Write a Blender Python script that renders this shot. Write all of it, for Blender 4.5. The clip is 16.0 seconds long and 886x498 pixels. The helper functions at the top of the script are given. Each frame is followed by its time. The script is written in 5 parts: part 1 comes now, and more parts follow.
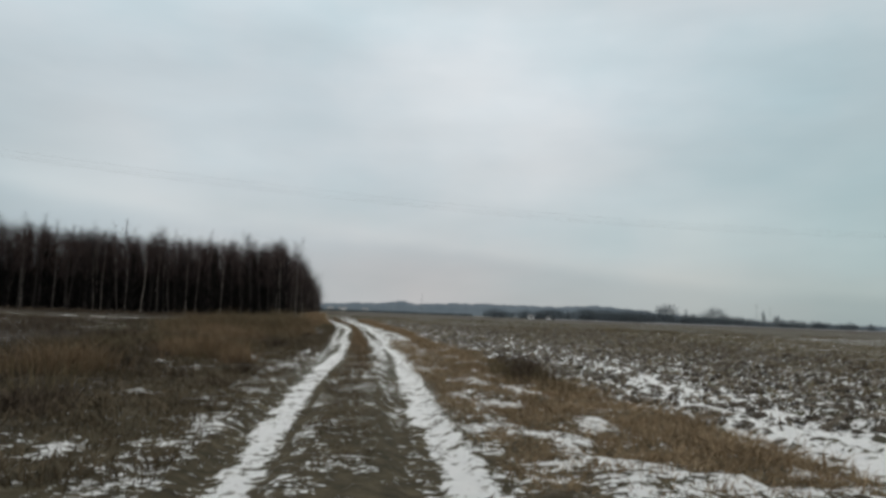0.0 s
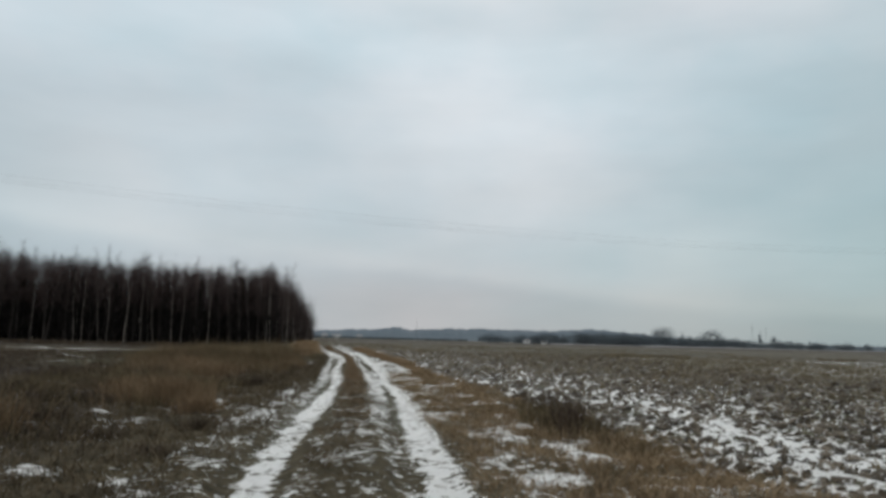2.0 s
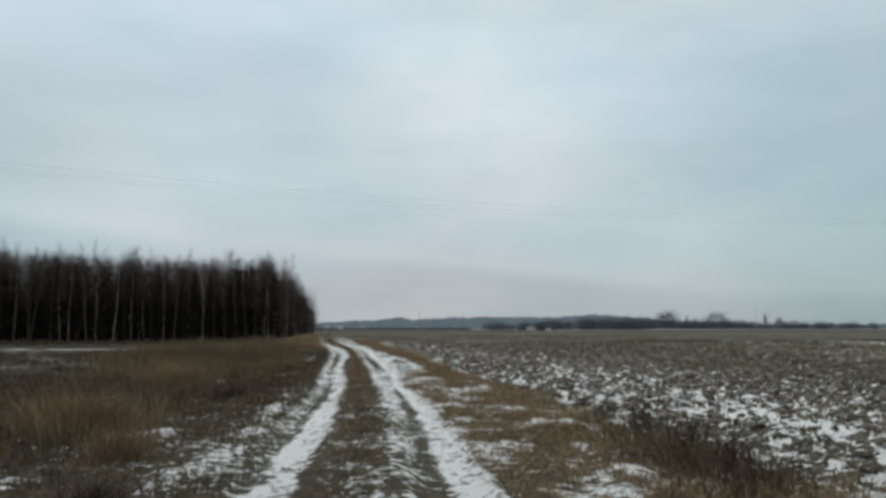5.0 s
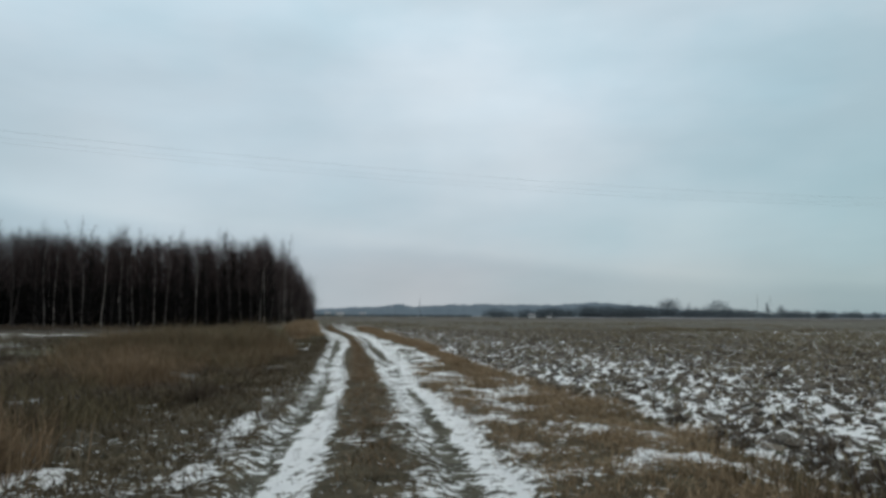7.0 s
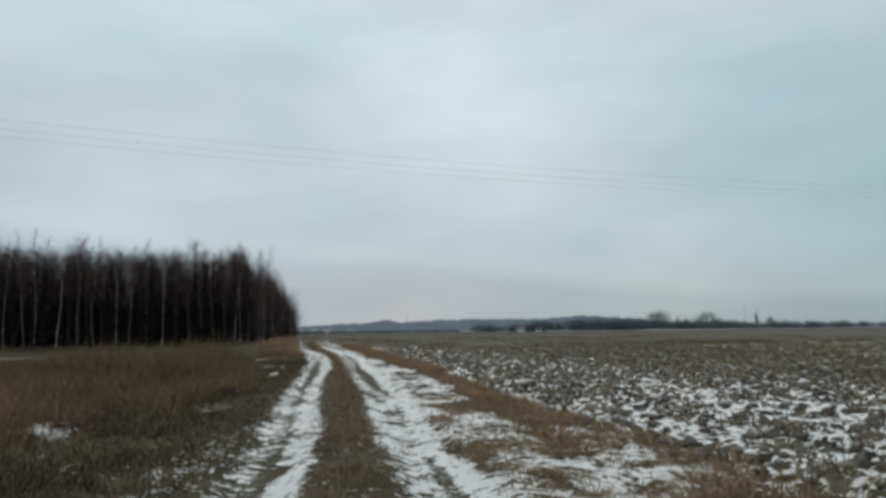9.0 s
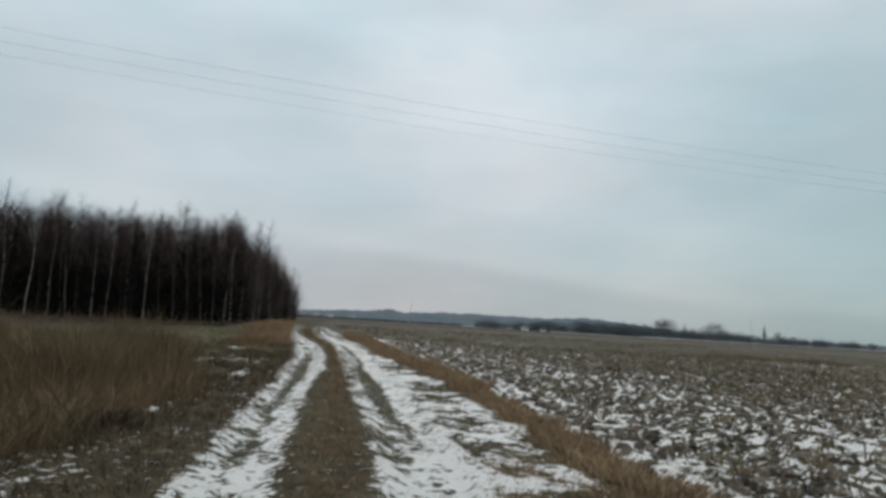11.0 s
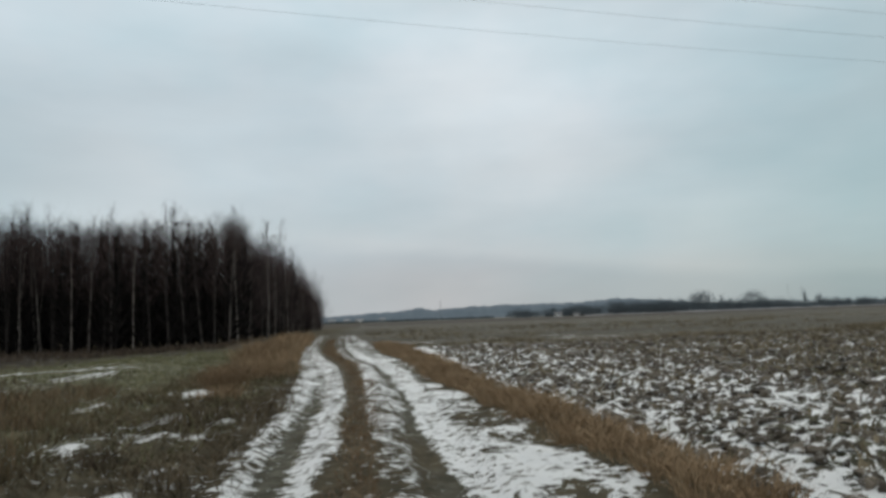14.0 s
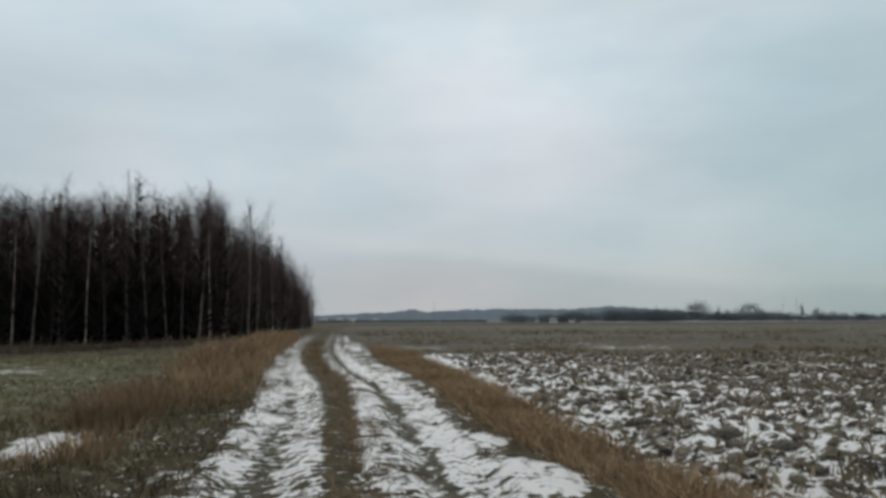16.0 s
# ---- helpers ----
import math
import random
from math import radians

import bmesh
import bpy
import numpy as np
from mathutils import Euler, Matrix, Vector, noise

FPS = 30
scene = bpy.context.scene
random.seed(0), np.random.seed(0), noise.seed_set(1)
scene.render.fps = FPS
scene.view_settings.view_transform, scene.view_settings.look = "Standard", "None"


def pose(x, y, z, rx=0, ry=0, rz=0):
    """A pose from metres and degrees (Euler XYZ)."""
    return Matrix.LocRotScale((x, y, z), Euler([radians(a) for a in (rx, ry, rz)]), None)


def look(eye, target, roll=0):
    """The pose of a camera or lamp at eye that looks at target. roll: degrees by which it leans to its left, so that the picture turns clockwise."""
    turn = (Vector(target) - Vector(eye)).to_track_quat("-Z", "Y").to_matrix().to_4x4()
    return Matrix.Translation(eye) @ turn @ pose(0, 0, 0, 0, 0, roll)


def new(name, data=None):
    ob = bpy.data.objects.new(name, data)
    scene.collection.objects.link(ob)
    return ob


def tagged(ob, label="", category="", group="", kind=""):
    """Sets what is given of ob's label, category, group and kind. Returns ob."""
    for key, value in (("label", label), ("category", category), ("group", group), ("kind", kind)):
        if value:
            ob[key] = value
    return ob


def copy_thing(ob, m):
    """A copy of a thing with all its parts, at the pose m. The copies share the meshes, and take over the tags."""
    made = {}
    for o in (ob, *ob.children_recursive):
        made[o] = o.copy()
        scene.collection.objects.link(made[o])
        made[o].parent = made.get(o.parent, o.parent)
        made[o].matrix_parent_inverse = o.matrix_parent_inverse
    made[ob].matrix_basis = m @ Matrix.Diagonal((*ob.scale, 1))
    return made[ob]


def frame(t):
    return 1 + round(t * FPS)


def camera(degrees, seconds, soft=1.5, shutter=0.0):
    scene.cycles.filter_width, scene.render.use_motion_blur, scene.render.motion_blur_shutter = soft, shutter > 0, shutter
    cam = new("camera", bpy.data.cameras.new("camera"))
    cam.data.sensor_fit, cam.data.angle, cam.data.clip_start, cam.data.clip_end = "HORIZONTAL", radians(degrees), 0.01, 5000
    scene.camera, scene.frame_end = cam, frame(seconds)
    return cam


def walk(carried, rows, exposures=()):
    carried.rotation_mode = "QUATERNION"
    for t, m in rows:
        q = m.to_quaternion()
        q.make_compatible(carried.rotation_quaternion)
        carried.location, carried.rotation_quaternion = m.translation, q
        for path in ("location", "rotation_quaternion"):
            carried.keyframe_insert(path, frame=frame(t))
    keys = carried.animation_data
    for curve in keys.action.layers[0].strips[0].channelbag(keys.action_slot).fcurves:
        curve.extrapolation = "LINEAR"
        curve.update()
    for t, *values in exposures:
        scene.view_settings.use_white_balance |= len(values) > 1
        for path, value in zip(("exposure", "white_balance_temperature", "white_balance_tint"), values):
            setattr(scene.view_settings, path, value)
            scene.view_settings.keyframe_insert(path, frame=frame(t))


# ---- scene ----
# ---- the camera and its drive along the field track ----
cam = camera(62.0, 16.0, soft=3.3)
PATH = [
    (0, look((0.000, -0.012, 1.252), (1.105, 9.888, 2.130), 2.15)),
    (0.5, look((0.044, 0.738, 1.244), (1.181, 10.626, 2.208), 0.66)),
    (1, look((0.059, 1.572, 1.270), (1.177, 11.457, 2.287), -0.67)),
    (1.5, look((0.024, 2.352, 1.307), (1.139, 12.225, 2.445), 1.37)),
    (2, look((0.015, 3.063, 1.336), (1.190, 12.918, 2.557), 1.41)),
    (2.5, look((0.034, 3.781, 1.353), (1.210, 13.631, 2.618), -0.18)),
    (3, look((0.046, 4.516, 1.343), (1.258, 14.356, 2.648), 0.04)),
    (3.5, look((0.049, 5.241, 1.371), (1.289, 15.091, 2.567), 0.42)),
    (4, look((0.046, 5.887, 1.406), (1.280, 15.741, 2.578), -0.09)),
    (4.2, look((0.042, 6.157, 1.406), (1.267, 16.012, 2.579), -0.71)),
    (5.25, look((-0.035, 7.530, 1.386), (1.125, 17.410, 2.400), 0.00)),
    (6.3, look((-0.106, 9.106, 1.367), (0.991, 19.010, 2.208), -0.42)),
    (6.5, look((-0.100, 9.526, 1.367), (0.981, 19.431, 2.220), 0.65)),
    (7, look((-0.071, 10.791, 1.340), (1.095, 20.682, 2.242), 0.24)),
    (7.5, look((-0.024, 12.230, 1.333), (1.231, 22.121, 2.106), -0.17)),
    (8, look((0.001, 13.714, 1.256), (1.312, 23.607, 1.893), -0.41)),
    (8.5, look((0.029, 15.141, 1.299), (1.343, 25.018, 2.145), 0.01)),
    (9, look((0.051, 16.655, 1.268), (1.399, 26.502, 2.375), -0.66)),
    (9.2, look((0.059, 17.275, 1.268), (1.395, 27.115, 2.443), -0.07)),
    (10.25, look((0.092, 20.660, 1.292), (1.400, 30.535, 2.290), 0.80)),
    (11.3, look((0.121, 24.085, 1.316), (1.359, 33.957, 2.317), 3.86)),
    (11.5, look((0.131, 24.745, 1.316), (1.404, 34.630, 2.138), 2.03)),
    (12, look((0.170, 26.395, 1.340), (1.492, 36.271, 2.188), 1.46)),
    (12.5, look((0.174, 27.928, 1.311), (1.351, 37.817, 2.219), 2.41)),
    (13, look((0.176, 29.351, 1.333), (1.240, 39.234, 2.426), 0.13)),
    (13.5, look((0.163, 30.780, 1.371), (1.125, 40.671, 2.483), 0.45)),
    (14, look((0.166, 32.259, 1.410), (1.106, 42.170, 2.352), -2.10)),
    (14.5, look((0.120, 33.771, 1.400), (1.069, 43.697, 2.158), -1.05)),
    (15, look((0.080, 35.378, 1.341), (0.897, 45.320, 2.044), 0.09)),
    (15.5, look((0.023, 37.031, 1.355), (0.909, 46.959, 2.166), 2.62)),
    (16, look((0.000, 38.620, 1.364), (1.005, 48.521, 2.336), -0.22)),
]
# the picture turns a little colder in the middle of the drive
walk(cam, PATH, [(0, 0.0, 6620, 10), (0.5, 0.0, 6720, 10), (1.0, 0.0, 6560, 10), (4.0, 0.0, 6480, 9), (6.5, 0.0, 6120, 6), (8.5, 0.0, 6180, 6), (9.0, 0.0, 6300, 7), (11.5, 0.0, 6450, 9), (12.8, 0.0, 6470, 9), (13.5, 0.0, 6430, 7), (14.2, 0.0, 6480, 9), (16.0, 0.0, 6500, 10)])

# ---- overcast winter sky and a veiled sun ----
world = bpy.data.worlds.new("overcast_sky")
scene.world = world
world.use_nodes = True
wn, wl = world.node_tree.nodes, world.node_tree.links
wn.clear()
w_out, w_bg = wn.new("ShaderNodeOutputWorld"), wn.new("ShaderNodeBackground")
w_coord, w_sep = wn.new("ShaderNodeTexCoord"), wn.new("ShaderNodeSeparateXYZ")
w_ramp = wn.new("ShaderNodeValToRGB")
stops = [(0.0, (0.475, 0.485, 0.505)), (0.06, (0.485, 0.50, 0.525)), (0.12, (0.51, 0.555, 0.585)), (0.28, (0.56, 0.625, 0.67)),
         (0.42, (0.60, 0.66, 0.705)), (0.6, (0.78, 0.77, 0.745)), (1.0, (0.95, 0.92, 0.87))]
w_ramp.color_ramp.elements[0].position, w_ramp.color_ramp.elements[0].color = stops[0][0], (*stops[0][1], 1)
w_ramp.color_ramp.elements[1].position, w_ramp.color_ramp.elements[1].color = stops[-1][0], (*stops[-1][1], 1)
for p, col in stops[1:-1]:
    w_ramp.color_ramp.elements.new(p).color = (*col, 1)
wl.new(w_coord.outputs["Generated"], w_sep.inputs[0])
wl.new(w_sep.outputs["Z"], w_ramp.inputs[0])
w_map = wn.new("ShaderNodeMapping")
w_map.inputs["Scale"].default_value = (1.0, 1.0, 3.6)
w_map.inputs["Rotation"].default_value = (0.0, 0.09, 0.0)
wl.new(w_coord.outputs["Generated"], w_map.inputs[0])
w_noise = wn.new("ShaderNodeTexNoise")
w_noise.inputs["Scale"].default_value, w_noise.inputs["Detail"].default_value = 2.0, 4.5
w_noise.inputs["Roughness"].default_value = 0.5
wl.new(w_map.outputs[0], w_noise.inputs["Vector"])
w_range = wn.new("ShaderNodeMapRange")
w_range.inputs["From Min"].default_value, w_range.inputs["From Max"].default_value = 0.3, 0.7
w_range.inputs["To Min"].default_value, w_range.inputs["To Max"].default_value = 0.91, 1.13
wl.new(w_noise.outputs["Fac"], w_range.inputs["Value"])
w_mul = wn.new("ShaderNodeMix")
w_mul.data_type, w_mul.blend_type = "RGBA", "MULTIPLY"
w_mul.inputs["Factor"].default_value = 1.0
wl.new(w_ramp.outputs[0], w_mul.inputs["A"])
wl.new(w_range.outputs[0], w_mul.inputs["B"])
w_sky = wn.new("ShaderNodeTexSky")
w_sky.sky_type, w_sky.sun_disc = "NISHITA", False
w_sky.sun_elevation, w_sky.sun_rotation = radians(22), radians(215)
w_add = wn.new("ShaderNodeMix")
w_add.data_type, w_add.blend_type = "RGBA", "ADD"
w_add.inputs["Factor"].default_value = 0.006
# a long pale streak low in the clouds, and a greener, duller quarter to the east
w_tilt = wn.new("ShaderNodeMath")
w_tilt.operation = "MULTIPLY_ADD"
w_tilt.inputs[1].default_value = 0.11
wl.new(w_sep.outputs["X"], w_tilt.inputs[0])
wl.new(w_sep.outputs["Z"], w_tilt.inputs[2])
w_warp = wn.new("ShaderNodeMath")
w_warp.operation = "MULTIPLY_ADD"
w_warp.inputs[1].default_value = 0.06
wl.new(w_noise.outputs["Fac"], w_warp.inputs[0])
wl.new(w_tilt.outputs[0], w_warp.inputs[2])
w_band = wn.new("ShaderNodeValToRGB")
marks = [(0.0, (1, 1, 1)), (0.06, (0.96, 0.96, 0.97)), (0.115, (0.95, 0.955, 0.965)), (0.135, (1.06, 1.04, 1.03)), (0.17, (1.0, 1.0, 1.0)), (1.0, (1, 1, 1))]
w_band.color_ramp.elements[0].color = (*marks[0][1], 1)
w_band.color_ramp.elements[1].color = (*marks[-1][1], 1)
for p, col in marks[1:-1]:
    w_band.color_ramp.elements.new(p).color = (*col, 1)
wl.new(w_warp.outputs[0], w_band.inputs[0])
w_east = wn.new("ShaderNodeValToRGB")
w_east.color_ramp.elements[0].position, w_east.color_ramp.elements[0].color = 0.08, (1, 1, 1, 1)
w_east.color_ramp.elements[1].position, w_east.color_ramp.elements[1].color = 0.55, (0.79, 0.895, 0.875, 1)
w_low = wn.new("ShaderNodeMath")
w_low.operation = "MULTIPLY_ADD"
w_low.inputs[1].default_value = -0.9
wl.new(w_sep.outputs["Z"], w_low.inputs[0])
wl.new(w_sep.outputs["X"], w_low.inputs[2])
wl.new(w_low.outputs[0], w_east.inputs[0])
w_west = wn.new("ShaderNodeValToRGB")
w_west.color_ramp.elements[0].position, w_west.color_ramp.elements[0].color = 0.10, (1, 1, 1, 1)
w_west.color_ramp.elements[1].position, w_west.color_ramp.elements[1].color = 0.42, (0.765, 0.855, 0.88, 1)
w_left = wn.new("ShaderNodeMath")
w_left.operation = "SUBTRACT"
wl.new(w_low.outputs[0], w_left.inputs[0])
w_twice = wn.new("ShaderNodeMath")
w_twice.operation = "MULTIPLY"
w_twice.inputs[1].default_value = 2.0
wl.new(w_sep.outputs["X"], w_twice.inputs[0])
wl.new(w_twice.outputs[0], w_left.inputs[1])
wl.new(w_left.outputs[0], w_west.inputs[0])
w_sides = wn.new("ShaderNodeMix")
w_sides.data_type, w_sides.blend_type = "RGBA", "MULTIPLY"
w_sides.inputs["Factor"].default_value = 1.0
wl.new(w_east.outputs[0], w_sides.inputs["A"])
wl.new(w_west.outputs[0], w_sides.inputs["B"])
w_two = wn.new("ShaderNodeMix")
w_two.data_type, w_two.blend_type = "RGBA", "MULTIPLY"
w_two.inputs["Factor"].default_value = 1.0
wl.new(w_band.outputs[0], w_two.inputs["A"])
wl.new(w_sides.outputs["Result"], w_two.inputs["B"])
w_three = wn.new("ShaderNodeMix")
w_three.data_type, w_three.blend_type = "RGBA", "MULTIPLY"
w_three.inputs["Factor"].default_value = 1.0
wl.new(w_mul.outputs["Result"], w_three.inputs["A"])
wl.new(w_two.outputs["Result"], w_three.inputs["B"])
# broad blotches in the cloud cover, bluer where it thins
w_blot = wn.new("ShaderNodeTexNoise")
w_blot.inputs["Scale"].default_value, w_blot.inputs["Detail"].default_value = 3.1, 5.0
w_flat = wn.new("ShaderNodeMapping")
w_flat.inputs["Scale"].default_value = (1.0, 1.0, 1.7)
w_flat.inputs["Location"].default_value = (0.35, 0.1, 0.2)
wl.new(w_coord.outputs["Generated"], w_flat.inputs[0])
wl.new(w_flat.outputs[0], w_blot.inputs["Vector"])
w_tone = wn.new("ShaderNodeValToRGB")
w_tone.color_ramp.elements[0].position, w_tone.color_ramp.elements[0].color = 0.32, (0.88, 0.945, 0.955, 1)
w_tone.color_ramp.elements[1].position, w_tone.color_ramp.elements[1].color = 0.66, (1.045, 1.02, 1.005, 1)
w_tone.color_ramp.elements.new(0.5).color = (0.975, 0.985, 0.985, 1)
wl.new(w_blot.outputs["Fac"], w_tone.inputs[0])
w_four = wn.new("ShaderNodeMix")
w_four.data_type, w_four.blend_type = "RGBA", "MULTIPLY"
w_four.inputs["Factor"].default_value = 1.0
wl.new(w_three.outputs["Result"], w_four.inputs["A"])
wl.new(w_tone.outputs[0], w_four.inputs["B"])
# the cover is thinner and paler high up ahead
w_dot = wn.new("ShaderNodeVectorMath")
w_dot.operation = "DOT_PRODUCT"
w_dot.inputs[1].default_value = (0.235, 0.845, 0.480)
wl.new(w_coord.outputs["Generated"], w_dot.inputs[0])
w_near = wn.new("ShaderNodeMath")
w_near.operation = "MULTIPLY_ADD"
w_near.inputs[1].default_value = 0.09
wl.new(w_blot.outputs["Fac"], w_near.inputs[0])
wl.new(w_dot.outputs["Value"], w_near.inputs[2])
w_pale = wn.new("ShaderNodeValToRGB")
w_pale.color_ramp.interpolation = "EASE"
w_pale.color_ramp.elements[0].position, w_pale.color_ramp.elements[0].color = 0.0, (0.97, 0.985, 0.99, 1)
w_pale.color_ramp.elements[1].position, w_pale.color_ramp.elements[1].color = 1.0, (1.13, 1.10, 1.085, 1)
w_span = wn.new("ShaderNodeMapRange")
w_span.inputs["From Min"].default_value, w_span.inputs["From Max"].default_value = 0.955, 1.062
wl.new(w_near.outputs[0], w_span.inputs["Value"])
wl.new(w_span.outputs[0], w_pale.inputs[0])
w_five = wn.new("ShaderNodeMix")
w_five.data_type, w_five.blend_type = "RGBA", "MULTIPLY"
w_five.inputs["Factor"].default_value = 1.0
wl.new(w_four.outputs["Result"], w_five.inputs["A"])
wl.new(w_pale.outputs[0], w_five.inputs["B"])
wl.new(w_five.outputs["Result"], w_add.inputs["A"])
wl.new(w_sky.outputs[0], w_add.inputs["B"])
wl.new(w_add.outputs["Result"], w_bg.inputs["Color"])
w_bg.inputs["Strength"].default_value = 1.0
wl.new(w_bg.outputs[0], w_out.inputs[0])

sun = new("sun", bpy.data.lights.new("sun", "SUN"))
sun.data.energy, sun.data.angle, sun.data.color = 0.25, radians(25), (1.0, 0.96, 0.9)
sun.matrix_world = look((-30, -40, 22), (0, 0, 0))


# ---- materials ----
def material(name, rough=0.9):
    m = bpy.data.materials.new(name)
    m.use_nodes = True
    n = m.node_tree.nodes
    b = n["Principled BSDF"]
    b.inputs["Roughness"].default_value = rough
    b.inputs["Specular IOR Level"].default_value = 0.2
    return m, n, m.node_tree.links, b


def noise_tex(n, l, scale, detail=4.0, rough=0.6, stretch=(1, 1, 1)):
    c, mp, t = n.new("ShaderNodeTexCoord"), n.new("ShaderNodeMapping"), n.new("ShaderNodeTexNoise")
    mp.inputs["Scale"].default_value = stretch
    t.inputs["Scale"].default_value, t.inputs["Detail"].default_value, t.inputs["Roughness"].default_value = scale, detail, rough
    l.new(c.outputs["Object"], mp.inputs[0])
    l.new(mp.outputs[0], t.inputs["Vector"])
    return t.outputs["Fac"]


def ramp(n, l, fac, cols):
    r = n.new("ShaderNodeValToRGB")
    e = r.color_ramp.elements
    e[0].position, e[0].color = cols[0][0], (*cols[0][1], 1)
    e[1].position, e[1].color = cols[-1][0], (*cols[-1][1], 1)
    for p, col in cols[1:-1]:
        e.new(p).color = (*col, 1)
    l.new(fac, r.inputs[0])
    return r.outputs[0]


def blend(n, l, fac, a, b, kind="MIX"):
    x = n.new("ShaderNodeMix")
    x.data_type, x.blend_type = "RGBA", kind
    for sock, v in ((x.inputs["Factor"], fac), (x.inputs["A"], a), (x.inputs["B"], b)):
        if isinstance(v, (int, float)):
            sock.default_value = v
        elif isinstance(v, tuple):
            sock.default_value = (*v, 1)
        else:
            l.new(v, sock)
    return x.outputs["Result"]


def maths(n, l, op, a, b=0.0, clamp=False):
    x = n.new("ShaderNodeMath")
    x.operation, x.use_clamp = op, clamp
    for i, v in enumerate((a, b)):
        if isinstance(v, (int, float)):
            x.inputs[i].default_value = v
        else:
            l.new(v, x.inputs[i])
    return x.outputs[0]


def bump(n, l, b, height, strength=0.5, distance=0.02):
    x = n.new("ShaderNodeBump")
    x.inputs["Strength"].default_value, x.inputs["Distance"].default_value = strength, distance
    l.new(height, x.inputs["Height"])
    l.new(x.outputs[0], b.inputs["Normal"])


def attribute(n, name):
    a = n.new("ShaderNodeAttribute")
    a.attribute_name = name
    return a.outputs["Fac"]


def ground_material():
    m, n, l, b = material("frosted_field_ground", 0.95)
    fine, mid, big = noise_tex(n, l, 26, 6, 0.7), noise_tex(n, l, 5.0, 6, 0.65), noise_tex(n, l, 0.45, 3)
    turf = ramp(n, l, mid, [(0.35, (0.036, 0.029, 0.017)), (0.5, (0.084, 0.069, 0.042)), (0.68, (0.165, 0.136, 0.086))])
    turf = blend(n, l, maths(n, l, "MULTIPLY", big, 0.6), turf, (0.064, 0.056, 0.036))
    soil = ramp(n, l, mid, [(0.35, (0.042, 0.036, 0.030)), (0.52, (0.104, 0.089, 0.073)), (0.68, (0.195, 0.169, 0.140))])
    sods = ramp(n, l, mid, [(0.35, (0.036, 0.036, 0.023)), (0.52, (0.088, 0.086, 0.056)), (0.68, (0.160, 0.153, 0.102))])
    soil = blend(n, l, ramp(n, l, noise_tex(n, l, 0.8, 4, 0.6), [(0.42, (0, 0, 0)), (0.60, (1, 1, 1))]), soil, sods)
    meadow = ramp(n, l, mid, [(0.35, (0.062, 0.062, 0.034)), (0.52, (0.118, 0.114, 0.068)), (0.68, (0.20, 0.185, 0.12))])
    strips = noise_tex(n, l, 0.06, 4, 0.6, (0.25, 1.0, 1.0))
    far = ramp(n, l, strips, [(0.34, (0.074, 0.066, 0.055)), (0.5, (0.110, 0.099, 0.080)), (0.66, (0.148, 0.131, 0.107))])
    far = blend(n, l, maths(n, l, "MULTIPLY", big, 0.5), far, (0.088, 0.083, 0.062))
    mud = ramp(n, l, mid, [(0.35, (0.055, 0.052, 0.037)), (0.5, (0.095, 0.090, 0.067)), (0.66, (0.16, 0.15, 0.118))])
    col = blend(n, l, attribute(n, "plough"), turf, soil)
    col = blend(n, l, attribute(n, "weedy"), col, ramp(n, l, mid, [(0.35, (0.018, 0.014, 0.011)), (0.52, (0.044, 0.035, 0.027)), (0.68, (0.090, 0.073, 0.056))]))
    col = blend(n, l, attribute(n, "green"), col, meadow)
    col = blend(n, l, attribute(n, "far"), col, far)
    col = blend(n, l, attribute(n, "fallow"), col, ramp(n, l, big, [(0.3, (0.048, 0.037, 0.033)), (0.7, (0.078, 0.062, 0.055))]))
    col = blend(n, l, attribute(n, "mud"), col, mud)
    tufts = noise_tex(n, l, 12, 4, 0.7, (0.9, 0.9, 1.0))
    edge = maths(n, l, "ADD", attribute(n, "snow"), maths(n, l, "MULTIPLY", maths(n, l, "SUBTRACT", fine, 0.5), 0.9))
    edge = maths(n, l, "ADD", edge, maths(n, l, "MULTIPLY", maths(n, l, "SUBTRACT", tufts, 0.5), 1.3))
    crumbs = noise_tex(n, l, 8.0, 5, 0.75)
    lumpy = maths(n, l, "MULTIPLY", maths(n, l, "SUBTRACT", crumbs, 0.5), maths(n, l, "ADD", maths(n, l, "MULTIPLY", attribute(n, "ragged"), 2.4), 0.5))
    edge = maths(n, l, "ADD", edge, lumpy)
    # clods stand dark out of the snow between them
    cell, warp, where = n.new("ShaderNodeTexVoronoi"), n.new("ShaderNodeTexNoise"), n.new("ShaderNodeTexCoord")
    warp.inputs["Scale"].default_value, warp.inputs["Detail"].default_value = 6.0, 3.0
    push, stretch = n.new("ShaderNodeMix"), n.new("ShaderNodeMapping")
    push.data_type = "VECTOR"
    push.inputs["Factor"].default_value = 0.16
    stretch.inputs["Scale"].default_value = (8.5, 6.0, 8.5)
    l.new(where.outputs["Object"], warp.inputs["Vector"])
    l.new(where.outputs["Object"], push.inputs["A"])
    l.new(warp.outputs["Color"], push.inputs["B"])
    l.new(push.outputs["Result"], stretch.inputs[0])
    l.new(stretch.outputs[0], cell.inputs["Vector"])
    cell.inputs["Scale"].default_value = 1.0
    clod = maths(n, l, "MULTIPLY", maths(n, l, "SUBTRACT", cell.outputs["Distance"], 0.46), attribute(n, "plough"))
    edge = maths(n, l, "ADD", edge, maths(n, l, "MULTIPLY", clod, 1.5))
    rng = n.new("ShaderNodeMapRange")
    rng.inputs["From Min"].default_value, rng.inputs["From Max"].default_value = 0.475, 0.565
    l.new(edge, rng.inputs["Value"])
